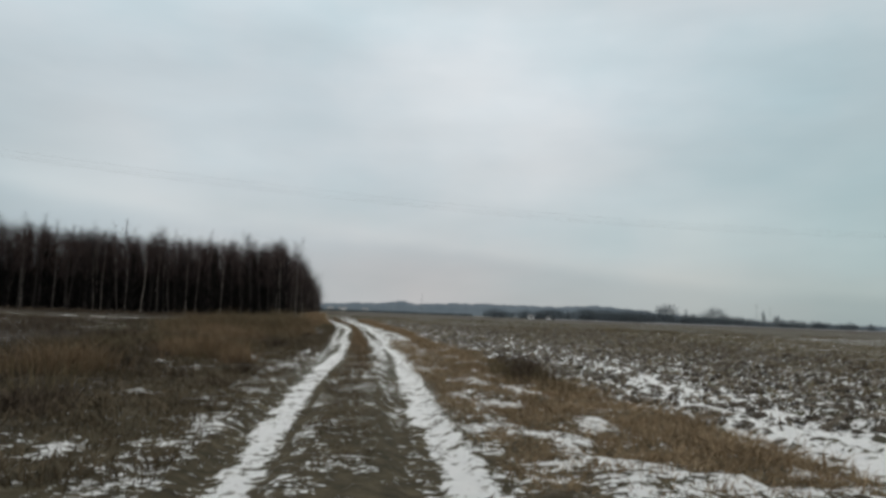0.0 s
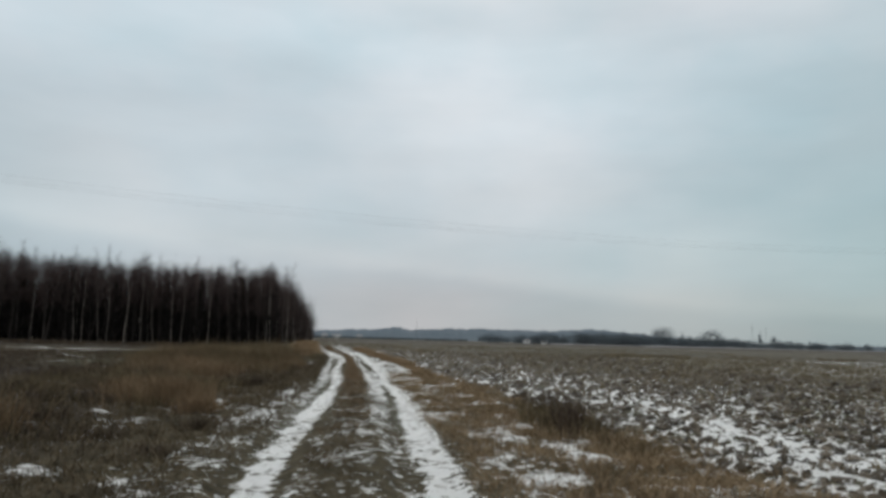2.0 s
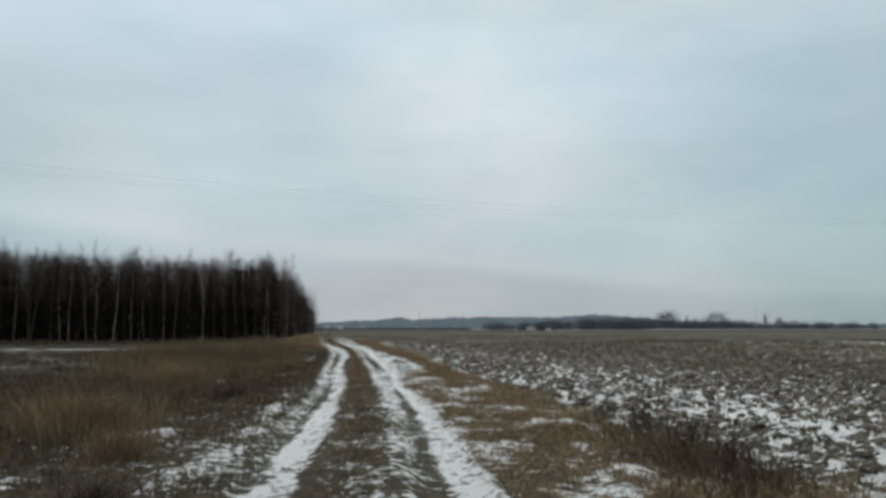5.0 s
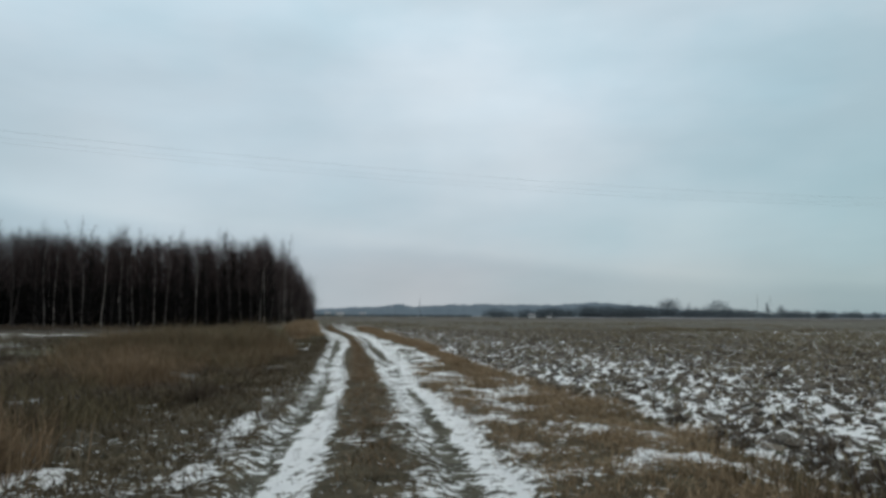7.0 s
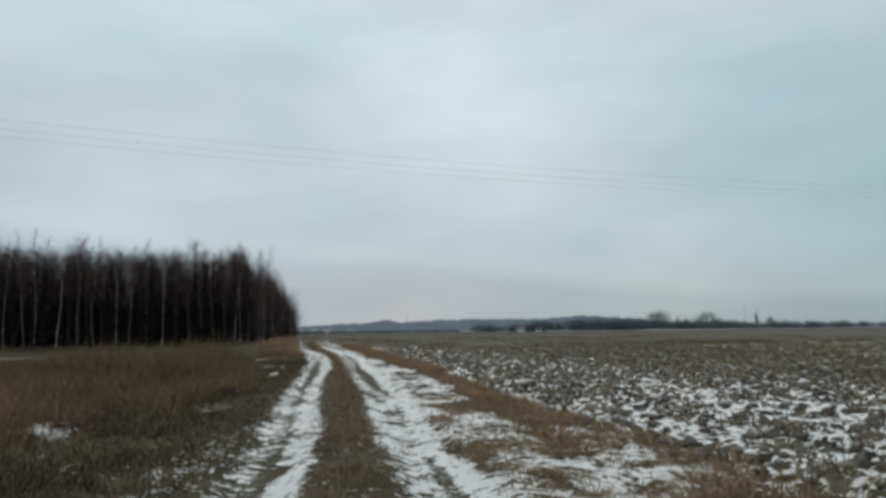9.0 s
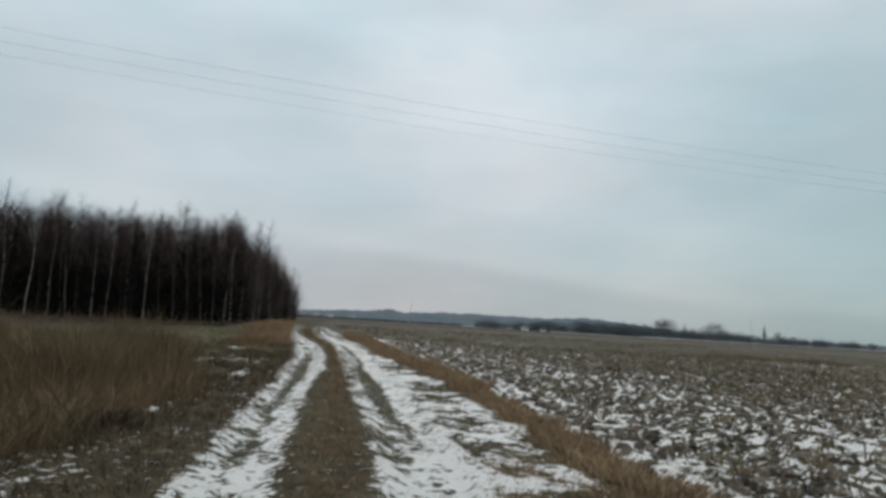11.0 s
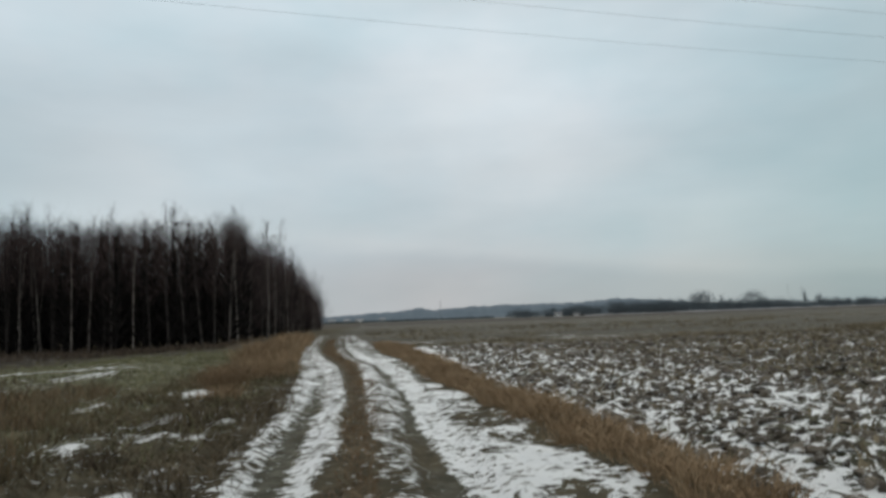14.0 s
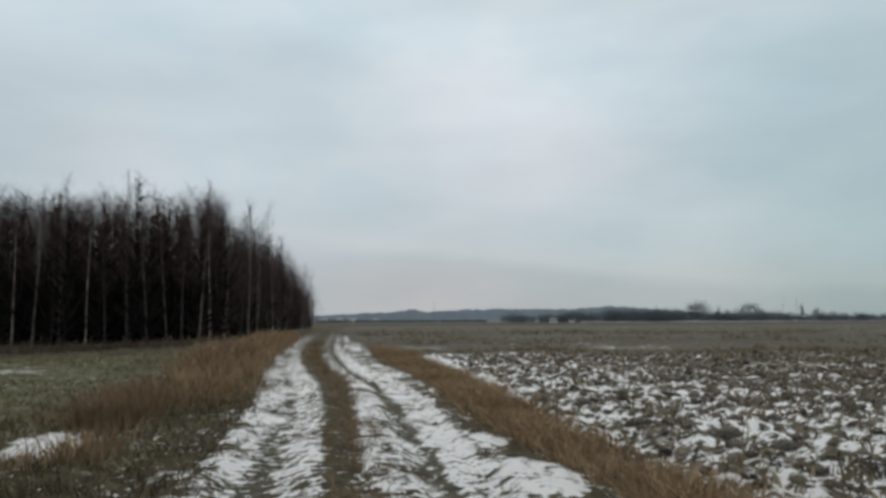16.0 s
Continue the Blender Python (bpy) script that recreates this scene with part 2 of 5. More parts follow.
    white = ramp(n, l, mid, [(0.3, (0.83, 0.84, 0.85)), (0.7, (0.92, 0.925, 0.93))])
    l.new(blend(n, l, rng.outputs[0], col, white), b.inputs["Base Color"])
    bump(n, l, b, maths(n, l, "SUBTRACT", fine, maths(n, l, "MULTIPLY", clod, 0.9)), 0.9, 0.05)
    return m


def island_material(name, cols, rough=0.85, patch=0.35):
    """Blades, twigs and clods: each piece takes a tint of its own, over slow patches."""
    m, n, l, b = material(name, rough)
    g = n.new("ShaderNodeNewGeometry")
    c = ramp(n, l, g.outputs["Random Per Island"], cols)
    big = noise_tex(n, l, patch, 3)
    shade = ramp(n, l, big, [(0.3, (0.70, 0.68, 0.66)), (0.7, (1.0, 1.0, 1.0))])
    l.new(blend(n, l, 1.0, c, shade, "MULTIPLY"), b.inputs["Base Color"])
    return m


def bark_material():
    m, n, l, b = material("birch_bark", 0.8)
    o = n.new("ShaderNodeObjectInfo")
    spots = noise_tex(n, l, 7, 4, 0.7, (1, 1, 0.35))
    c = ramp(n, l, spots, [(0.36, (0.030, 0.026, 0.024)), (0.46, (0.16, 0.145, 0.135)), (0.7, (0.30, 0.275, 0.255))])
    tone = ramp(n, l, o.outputs["Random"], [(0.0, (0.10, 0.09, 0.087)), (0.40, (0.22, 0.207, 0.202)), (0.72, (0.52, 0.50, 0.486)), (1.0, (1.45, 1.40, 1.36))])
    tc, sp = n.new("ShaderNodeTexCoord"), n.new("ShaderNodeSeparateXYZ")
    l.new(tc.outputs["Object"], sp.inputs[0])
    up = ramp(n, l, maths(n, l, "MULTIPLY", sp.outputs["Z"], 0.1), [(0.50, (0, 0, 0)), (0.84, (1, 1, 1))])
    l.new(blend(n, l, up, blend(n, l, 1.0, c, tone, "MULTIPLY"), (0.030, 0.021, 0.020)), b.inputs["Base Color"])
    bump(n, l, b, spots, 0.4, 0.01)
    return m


def plain_material(name, lo, hi, scale=3.0, rough=0.85):
    m, n, l, b = material(name, rough)
    l.new(ramp(n, l, noise_tex(n, l, scale, 5), [(0.3, lo), (0.7, hi)]), b.inputs["Base Color"])
    return m


M_GROUND = ground_material()
M_STRAW = island_material("dry_straw_grass", [(0.0, (0.175, 0.120, 0.070)), (0.5, (0.285, 0.199, 0.120)), (1.0, (0.42, 0.306, 0.194))], patch=0.9)
M_RUSSET = island_material("russet_dead_grass", [(0.0, (0.120, 0.081, 0.047)), (0.5, (0.198, 0.135, 0.081)), (1.0, (0.29, 0.203, 0.128))], patch=0.8)
M_BENT = island_material("faded_bent_grass", [(0.0, (0.062, 0.050, 0.028)), (0.5, (0.114, 0.091, 0.051)), (1.0, (0.195, 0.158, 0.094))], patch=0.8)
M_OLIVE = island_material("olive_dead_grass", [(0.0, (0.073, 0.057, 0.034)), (0.5, (0.142, 0.112, 0.067)), (1.0, (0.238, 0.193, 0.121))], patch=0.8)
M_PALE = island_material("pale_verge_grass", [(0.0, (0.135, 0.095, 0.057)), (0.5, (0.255, 0.182, 0.110)), (1.0, (0.40, 0.305, 0.198))], patch=0.8)
M_WEED = island_material("withered_weeds", [(0.0, (0.027, 0.020, 0.015)), (0.5, (0.072, 0.053, 0.038)), (1.0, (0.145, 0.110, 0.080))])
M_TURF = island_material("frosted_turf", [(0.0, (0.042, 0.032, 0.020)), (0.5, (0.090, 0.069, 0.044)), (1.0, (0.180, 0.143, 0.094))], patch=0.8)
M_MEADOW = island_material("olive_meadow_grass", [(0.0, (0.088, 0.092, 0.046)), (0.5, (0.17, 0.17, 0.09)), (1.0, (0.28, 0.255, 0.16))])
M_TUSSOCK = island_material("turned_sod_grass", [(0.0, (0.090, 0.074, 0.049)), (0.5, (0.185, 0.153, 0.102)), (1.0, (0.29, 0.243, 0.166))], patch=0.8)
def clod_material():
    m, n, l, b = material("ploughed_clods", 0.95)
    g = n.new("ShaderNodeNewGeometry")
    fine = noise_tex(n, l, 30, 4, 0.7)
    c = ramp(n, l, g.outputs["Random Per Island"], [(0.0, (0.045, 0.038, 0.031)), (0.5, (0.104, 0.089, 0.073)), (1.0, (0.185, 0.160, 0.132))])
    c = blend(n, l, 1.0, c, ramp(n, l, fine, [(0.3, (0.55, 0.54, 0.52)), (0.7, (1.35, 1.33, 1.3))]), "MULTIPLY")
    dust = maths(n, l, "ADD", noise_tex(n, l, 11, 4, 0.7), maths(n, l, "MULTIPLY", fine, 0.4))
    l.new(blend(n, l, ramp(n, l, dust, [(0.77, (0, 0, 0)), (0.87, (1, 1, 1))]), c, (0.78, 0.79, 0.80)), b.inputs["Base Color"])
    bump(n, l, b, fine, 0.8, 0.02)
    return m


M_CLOD = clod_material()
M_STALK = island_material("dead_reddish_stalks", [(0.0, (0.035, 0.025, 0.019)), (0.6, (0.066, 0.047, 0.036)), (1.0, (0.12, 0.088, 0.066))])
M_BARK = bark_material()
M_TWIG = island_material("bare_birch_twigs", [(0.0, (0.028, 0.019, 0.018)), (0.6, (0.074, 0.052, 0.050)), (1.0, (0.155, 0.117, 0.112))])
# near-black base colour stands in for the shade deep inside the wood
M_INNER_SHADE = island_material("shade_darkened_wood", [(0.0, (0.005, 0.004, 0.0035)), (0.85, (0.011, 0.0085, 0.008)), (1.0, (0.03, 0.024, 0.022))])
# distance haze is mixed into both far tree colours as a pale blue-grey
M_FARWOOD = island_material("haze_tinted_hedgerow", [(0.0, (0.082, 0.102, 0.120)), (1.0, (0.145, 0.172, 0.195))], patch=0.02)
M_FARTREE = island_material("haze_tinted_lone_trees", [(0.0, (0.088, 0.106, 0.122)), (1.0, (0.145, 0.17, 0.19))], patch=0.05)
# the hill's blue is aerial haze painted into its base colour
M_HILL = plain_material("haze_blue_wooded_hill", (0.095, 0.125, 0.155), (0.135, 0.165, 0.195), 0.02)
M_WIRE = plain_material("weathered_wire", (0.10, 0.10, 0.105), (0.16, 0.16, 0.165), 2.0, 0.6)
M_POLE = plain_material("weathered_pole_wood", (0.10, 0.085, 0.07), (0.19, 0.165, 0.14), 2.0)
M_BANK = plain_material("snow_patched_bank", (0.10, 0.095, 0.10), (0.28, 0.285, 0.30), 0.05)
M_WALL = plain_material("pale_render_wall", (0.50, 0.51, 0.51), (0.62, 0.63, 0.63), 0.5)
M_ROOF = plain_material("grey_roof", (0.20, 0.20, 0.21), (0.30, 0.30, 0.31), 0.8)
M_DARK = plain_material("dark_window_glass", (0.02, 0.025, 0.03), (0.04, 0.045, 0.05), 1.0, 0.2)


# ---- shapes of the land ----
def value_noise(x, y, seed=0):
    xi, yi = np.floor(x), np.floor(y)
    fx, fy = x - xi, y - yi
    fx, fy = fx * fx * (3 - 2 * fx), fy * fy * (3 - 2 * fy)

    def at(i, j):
        k = (i.astype(np.int64) * 374761393 + j.astype(np.int64) * 668265263 + seed * 974634721) & 0xFFFFFFFF
        k = ((k ^ (k >> 13)) * 1274126177) & 0xFFFFFFFF
        return ((k ^ (k >> 16)) & 0xFFFF) / 65535.0

    a = at(xi, yi) * (1 - fx) + at(xi + 1, yi) * fx
    b = at(xi, yi + 1) * (1 - fx) + at(xi + 1, yi + 1) * fx
    return a * (1 - fy) + b * fy


def fbm(x, y, seed=0, octaves=4):
    s, amp, tot = 0.0, 1.0, 0.0
    for k in range(octaves):
        s, tot = s + amp * value_noise(x * 2 ** k, y * 2 ** k, seed + k), tot + amp
        amp *= 0.5
    return s / tot


def step(a, b, v):
    t = np.clip((v - a) / (b - a), 0, 1)
    return t * t * (3 - 2 * t)


TRACK = ((-60, -0.2), (6.3, -0.15), (9, -0.10), (12.5, -0.03), (16, 0.09), (22, 0.11), (34, 0.08), (38, 0.03), (41.6, -0.05), (45, -0.13), (48.8, -0.27), (52, -0.52), (55, -0.95),
         (58.4, -1.4), (66, -1.95), (77, -2.4), (95, -2.9), (130, -3.2), (4000, -60))
VERGE = ((-60, 3.6), (8, 3.4), (14, 2.9), (20, 2.85), (27, 2.6), (34, 2.6), (38, 2.52), (41, 2.32), (44, 2.06), (47, 1.72), (50.5, 1.62), (54, 1.38), (59, 0.95), (64, 0.45), (90, -1.5))
VERGE_WIDTH = ((0, 0.8), (14, 0.7), (25, 0.5), (34, 0.33), (41, 0.42), (46, 0.47), (54, 0.55), (60, 0.58), (66, 0.3))


def line(y, table):
    return np.interp(y, [a for a, _ in table], [b for _, b in table])


def rise(y):
    """The land climbs gently towards the wood, then falls to the plain."""
    up = 0.0096 * np.minimum(y, 60)
    up = up + np.where(y > 60, 0.0096 * 28 * (1 - np.exp(-np.maximum(y - 60, 0) / 28)), 0)
    return (up - 0.25 * step(12, 38, y)) * (1 - step(95, 300, y))


def plough_mask(x, y):
    e = line(y, VERGE) + line(y, VERGE_WIDTH) * 0.8 + 0.25 * (fbm(x * 0, y * 0.8, 5) - 0.5)
    return step(-0.1, 0.25, x - e) * (1 - step(61.2, 62.2, y - 0.02 * x + 1.2 * (fbm(x * 0.3, y * 0, 6) - 0.5)))


def clod_relief(x, y):
    """Furrows along the track, broken up into sods and clods."""
    a = fbm(x * 4.4, y * 2.9, 11, 3)
    b = np.abs(fbm(x * 1.8, y * 0.9, 21, 3) - 0.5) * 2
    f = np.sin((x + 0.35 * fbm(x * 0.5, y * 0.35, 22, 3)) * 2 * np.pi / 0.42) * fbm(x * 1.1, y * 1.6, 23, 2)
    return 0.14 * (a - 0.5) + 0.08 * (b - 0.3) + 0.055 * f


def streak(off, centre, half, soft=0.10):
    return 1 - step(half, half + soft, np.abs(off - centre))


def height(x, y):
    off = x - line(y, TRACK)
    near = 1 - step(70, 110, y)
    z = rise(y) - 0.20 * step(-7, -13, x) * step(40, 60, y) * (1 - step(90, 140, y))
    wheel = streak(off, -0.74, 0.17, 0.2) + streak(off, 0.80, 0.19, 0.2)
    z = z - 0.07 * wheel * near + 0.03 * streak(off, 0.03, 0.2, 0.3) * near
    p = plough_mask(x, y)
    z = z + p * (clod_relief(x, y) - 0.02)
    rough = 0.20 * (fbm(x * 0.9, y * 0.9, 31) - 0.5) + 0.10 * (fbm(x * 2.7, y * 2.7, 32) - 0.5)
    z = z + (1 - p) * near * rough * step(1.1, 2.2, np.abs(off))
    return z


# the snow strips along the track: distance along it, the strip's middle beside the track's axis, its half width, how closed it is
SNOW_OUTER = ((5, -1.02, 0.05, 0.10), (12, -1.00, 0.08, 0.22), (16, -1.02, 0.12, 0.34), (19.6, -0.97, 0.09, 0.50), (22, -0.95, 0.08, 0.56), (25, -0.88, 0.09, 0.66), (30, -0.99, 0.12, 0.66),
              (33.2, -1.06, 0.10, 0.72), (37, -1.05, 0.08, 0.66), (40, -1.03, 0.09, 0.68), (45, -1.03, 0.12, 0.66), (51, -1.13, 0.20, 0.66), (57, -1.02, 0.18, 0.66), (64, -0.9, 0.14, 0.4))
SNOW_LEFT = ((5, -0.67, 0.14, 1.0), (12.8, -0.71, 0.15, 0.98), (15.2, -0.66, 0.18, 0.94), (19, -0.58, 0.16, 0.96), (22.5, -0.46, 0.09, 0.92), (25, -0.48, 0.18, 0.82), (30, -0.61, 0.14, 0.86),
             (34, -0.64, 0.15, 0.90), (37.3, -0.61, 0.10, 0.86), (40, -0.43, 0.20, 0.84), (45, -0.46, 0.18, 0.74), (48, -0.50, 0.18, 0.66), (54, -0.55, 0.20, 0.80), (60, -0.6, 0.18, 0.72), (70, -0.6, 0.12, 0.3))
SNOW_INNER = ((5, 0.68, 0.06, 0.30), (11, 0.62, 0.08, 0.32), (14.5, 0.42, 0.14, 0.42), (19, 0.48, 0.13, 0.62), (22, 0.54, 0.15, 0.64), (26, 0.54, 0.22, 0.62), (30, 0.70, 0.27, 0.76), (33.2, 0.47, 0.12, 0.74),
              (37, 0.34, 0.10, 0.52), (41, 0.32, 0.15, 0.46), (45, 0.35, 0.25, 0.66), (50, 0.37, 0.18, 0.70), (55, 0.4, 0.16, 0.55), (64, 0.45, 0.10, 0.3))
SNOW_RIGHT = ((5, 1.02, 0.16, 1.0), (12.6, 0.96, 0.18, 1.0), (15.2, 0.95, 0.18, 0.96), (17.3, 0.93, 0.14, 1.0), (20, 1.00, 0.12, 1.0), (22.5, 1.00, 0.11, 0.98), (24.3, 0.86, 0.10, 0.96), (26.2, 0.92, 0.17, 0.94),
              (30, 1.12, 0.13, 0.96), (33.2, 0.97, 0.13, 0.92), (37.3, 1.05, 0.18, 0.94), (40, 0.96, 0.18, 0.92), (45, 0.92, 0.16, 0.92), (50, 0.98, 0.22, 0.9), (54, 0.95, 0.2, 0.9), (62, 0.9, 0.16, 0.85), (72, 0.85, 0.12, 0.5))


def strip(o, y, table, soft=0.13):
    mid, half, much = (np.interp(y, [r[0] for r in table], [r[k] for r in table]) for k in (1, 2, 3))
    return streak(o, mid, half - 0.04, soft) * much


def snow_amount(x, y):
    off, p = x - line(y, TRACK), plough_mask(x, y)
    n1, n2 = fbm(x * 2.3, y * 1.5, 42, 4), fbm(x * 0.7, y * 0.35, 43, 3)
    lateral = fbm(x * 2.4, y * 1.7, 44, 4)
    torn = fbm(x * 4.2, y * 3.1, 49, 3)
    o = off + 0.09 * (fbm(x * 0 + 3.1, y * 0.9, 41) - 0.5) + 0.16 * (torn - 0.5)
    s = np.maximum(strip(o, y, SNOW_LEFT), strip(o, y, SNOW_RIGHT)) * (0.82 + 0.5 * (n1 - 0.5) + 0.55 * (torn - 0.5))
    s = np.maximum(s, np.maximum(strip(o, y, SNOW_OUTER, 0.2), strip(o, y, SNOW_INNER, 0.2)) * (0.88 + 1.5 * (n1 - 0.5) + 0.9 * (torn - 0.5)))
    s = np.maximum(s, streak(o, -0.80, 0.3, 0.2) * (np.interp(y, [44, 52], [0.10, 0.28]) + 1.5 * (n1 - 0.5) + 1.0 * (torn - 0.5)) * step(39, 45, y) * (1 - step(56, 62, y)))
    # torn cover between the right rut and the verge
    k_broad = np.interp(y, [5, 9, 14, 19, 24, 29, 33, 37, 41, 44, 48, 53, 60], [0.32, 0.34, 0.36, 0.35, 0.40, 0.46, 0.46, 0.50, 0.58, 0.53, 0.52, 0.50, 0.4])
    broad = step(1.0, 1.15, o) * (1 - step(-0.15, 0.12, x - line(y, VERGE) + line(y, VERGE_WIDTH) + 0.5 * (n1 - 0.5)))
    s = np.maximum(s, broad * (k_broad + 1.5 * (lateral - 0.5) + 0.5 * (torn - 0.5)))
    s = np.maximum(s, streak(o, -1.38, 0.06, 0.16) * (0.56 + 1.4 * (n1 - 0.5)) * step(15, 17, y) * (1 - step(22, 24, y)))
    s = np.maximum(s, step(1.3, 1.6, o) * (1 - p) * (1 - step(24, 31, y)) * (0.29 + 1.3 * (lateral - 0.5) + 0.7 * (torn - 0.5)))
    # flecks beside the outer strip and a few on the grass between the ruts
    s = np.maximum(s, step(1.0, 1.2, -o) * (1 - step(1.5, 2.1, -o)) * (np.interp(y, [5, 14, 18, 23, 28], [0.20, 0.26, 0.28, 0.24, 0.12]) + 1.0 * (n1 - 0.5) + 0.4 * (n2 - 0.5)))
    s = np.maximum(s, streak(off, 0.0, 0.34, 0.1) * (0.16 + 1.1 * (n1 - 0.5) + 0.5 * (n2 - 0.5)) * (1 - step(17, 24, y)))
    # ploughed field: snow in the hollows between the clods
    hollow = -clod_relief(x, y) / 0.09
    d = np.interp(y, [5, 15, 25, 36, 62], [-0.10, -0.06, -0.01, 0.0, -0.02]) - 0.08 * step(5, 9, x) - 0.15 * step(7.2, 9.8, x - 0.14 * (y - 14)) * (1 - step(26, 36, y)) - 0.18 * step(8, 17, x) - 0.10 * step(34, 46, y) * step(4.5, 9, x) + 0.2 * (n2 - 0.5) + 0.45 * (fbm(x * 0.8 + 0.03 * y, y * 0.13, 47, 2) - 0.5)
    d = d + 0.34 * np.exp(-((x - 5.5 - 0.09 * (y - 14)) / np.interp(y, [16, 26], [0.7, 1.3])) ** 2) * (1 - step(28, 36, y))
    d = d + 0.14 * np.exp(-((x - line(y, VERGE) - 1.1) / 0.9) ** 2) * step(20, 28, y) + 0.09 * np.exp(-((x - line(y, VERGE) - 2.6) / 2.6) ** 2) * step(38, 46, y)
    field = 0.42 + d + 0.26 * hollow + 0.35 * (n1 - 0.5)
    s = np.maximum(s, p * field)
    # leftover patches on the verge
    for px, py, r in ((1.33, 7.7, 0.22), (2.75, 8.3, 0.33), (2.2, 7.4, 0.25), (2.75, 10.9, 0.28), (1.96, 12.1, 0.22), (2.0, 12.9, 0.34), (1.4, 14.4, 0.18), (2.75, 20.8, 0.24), (2.4, 18.3, 0.28), (1.5, 17.6, 0.24), (3.1, 27.2, 0.3), (2.8, 23.4, 0.26), (2.68, 24.9, 0.32), (1.55, 21.7, 0.22)):
        s = np.maximum(s, 0.72 * np.exp(-(((x - px) / r) ** 2 + ((y - py) / (r * 1.6)) ** 2)))
    # rough pasture: a few thaw patches and the long drift before the wood
    left = step(-1.5, -1.9, off) * 1.0
    cover = np.interp(y, [9, 20], [-0.05, 0.05]) + 0.7 * (fbm(x * 1.1, y * 0.9, 45, 4) - 0.5) + 0.5 * (fbm(x * 0.25, y * 0.2, 46, 2) - 0.5)
    for px, py, r in ((-3.0, 13.6, 0.30), (-2.95, 12.3, 0.30), (-1.85, 9.8, 0.22), (-2.85, 10.2, 0.32), (-2.5, 6.4, 0.35), (-4.5, 22.0, 0.45), (-2.76, 21.1, 0.22), (-2.0, 14.7, 0.24), (-2.5, 16.5, 0.25),
                      (-3.8, 15.1, 0.22), (-3.5, 26.7, 0.36), (-3.4, 26.1, 0.34), (-5.8, 29.4, 0.3), (-2.97, 21.9, 0.2), (-3.67, 34.9, 0.28), (-5.0, 29.6, 0.28), (-1.84, 38.2, 0.18), (-2.09, 32.6, 0.2), (-1.43, 33.5, 0.14),
                      (-3.1, 45.85, 0.46), (-2.85, 42.7, 0.46), (-3.05, 40.8, 0.24), (-1.75, 42.4, 0.22), (-1.8, 41.0, 0.18), (-4.35, 44.9, 0.36), (-1.8, 39.2, 0.16), (-4.17, 54.7, 0.34), (-2.4, 40.9, 0.2), (-2.7, 46.1, 0.2), (-3.2, 50.2, 0.3), (-7.5, 52.5, 0.7)):
        cover = cover + (0.60 + 2.0 * (n1 - 0.5) + 1.8 * (torn - 0.5)) * np.exp(-(((x - px) / r) ** 2 + ((y - py) / (r * 1.5)) ** 2))
    cover = cover + (0.62 + 0.9 * (fbm(x * 0.9, y * 0.9, 93, 3) - 0.5)) * np.exp(-((y - 56.0 + 0.10 * (x + 10)) / 0.42) ** 2) * step(-6.6, -8.5, x) * (1 - step(62, 70, -x))
    s = np.maximum(s, left * cover * (1 - step(59, 61, y)))
    s = s * (1 - step(78, 100, y))
    # thin snow over the meadow edge and far strips
    far_strip = 0.62 * np.exp(-((y - 470) / 22) ** 2) * step(150, 200, x) + 0.6 * np.exp(-((y - 1150) / 90) ** 2)
    fleck = 0.42 * np.exp(-((y - 65 - 0.1 * x) / 3.0) ** 2) * step(1.5, 3, x - line(y, TRACK)) * (1 - step(8, 16, x)) * step(0.35, 0.55, fbm(x * 0.6, y * 0.6, 48, 2))
    s = np.clip(np.maximum(np.maximum(s, fleck), far_strip), 0, 1.2)
    return np.where(s <= 0, p * np.clip(field, -0.22, 0), s)


def spread(lo_fine, hi_fine, step0, k, lo, hi):
    """Coordinates close together between lo_fine and hi_fine, ever wider apart outside."""
    mid = list(np.arange(lo_fine, hi_fine + 1e-6, step0))
    up, down = [hi_fine], [lo_fine]
    while up[-1] < hi:
        d = up[-1] - hi_fine
        up.append(up[-1] + step0 + k * d + 0.0005 * d * d)
    while down[-1] > lo:
        d = lo_fine - down[-1]
        down.append(down[-1] - step0 - k * d - 0.001 * d * d)
    return np.array(down[:0:-1] + mid + up[1:])


def mesh_from(name, verts, faces, mat, smooth=False):
    me = bpy.data.meshes.new(name)
    verts, faces = np.asarray(verts, dtype=np.float32), np.asarray(faces, dtype=np.int32)
    me.vertices.add(len(verts))
    me.vertices.foreach_set("co", verts.ravel())
    k = faces.shape[1]
    me.loops.add(faces.size)
    me.loops.foreach_set("vertex_index", faces.ravel())
    me.polygons.add(len(faces))
    me.polygons.foreach_set("loop_start", np.arange(0, faces.size, k, dtype=np.int32))
    me.polygons.foreach_set("use_smooth", np.full(len(faces), smooth))
    me.update(calc_edges=True)
    me.materials.append(mat)
    return me


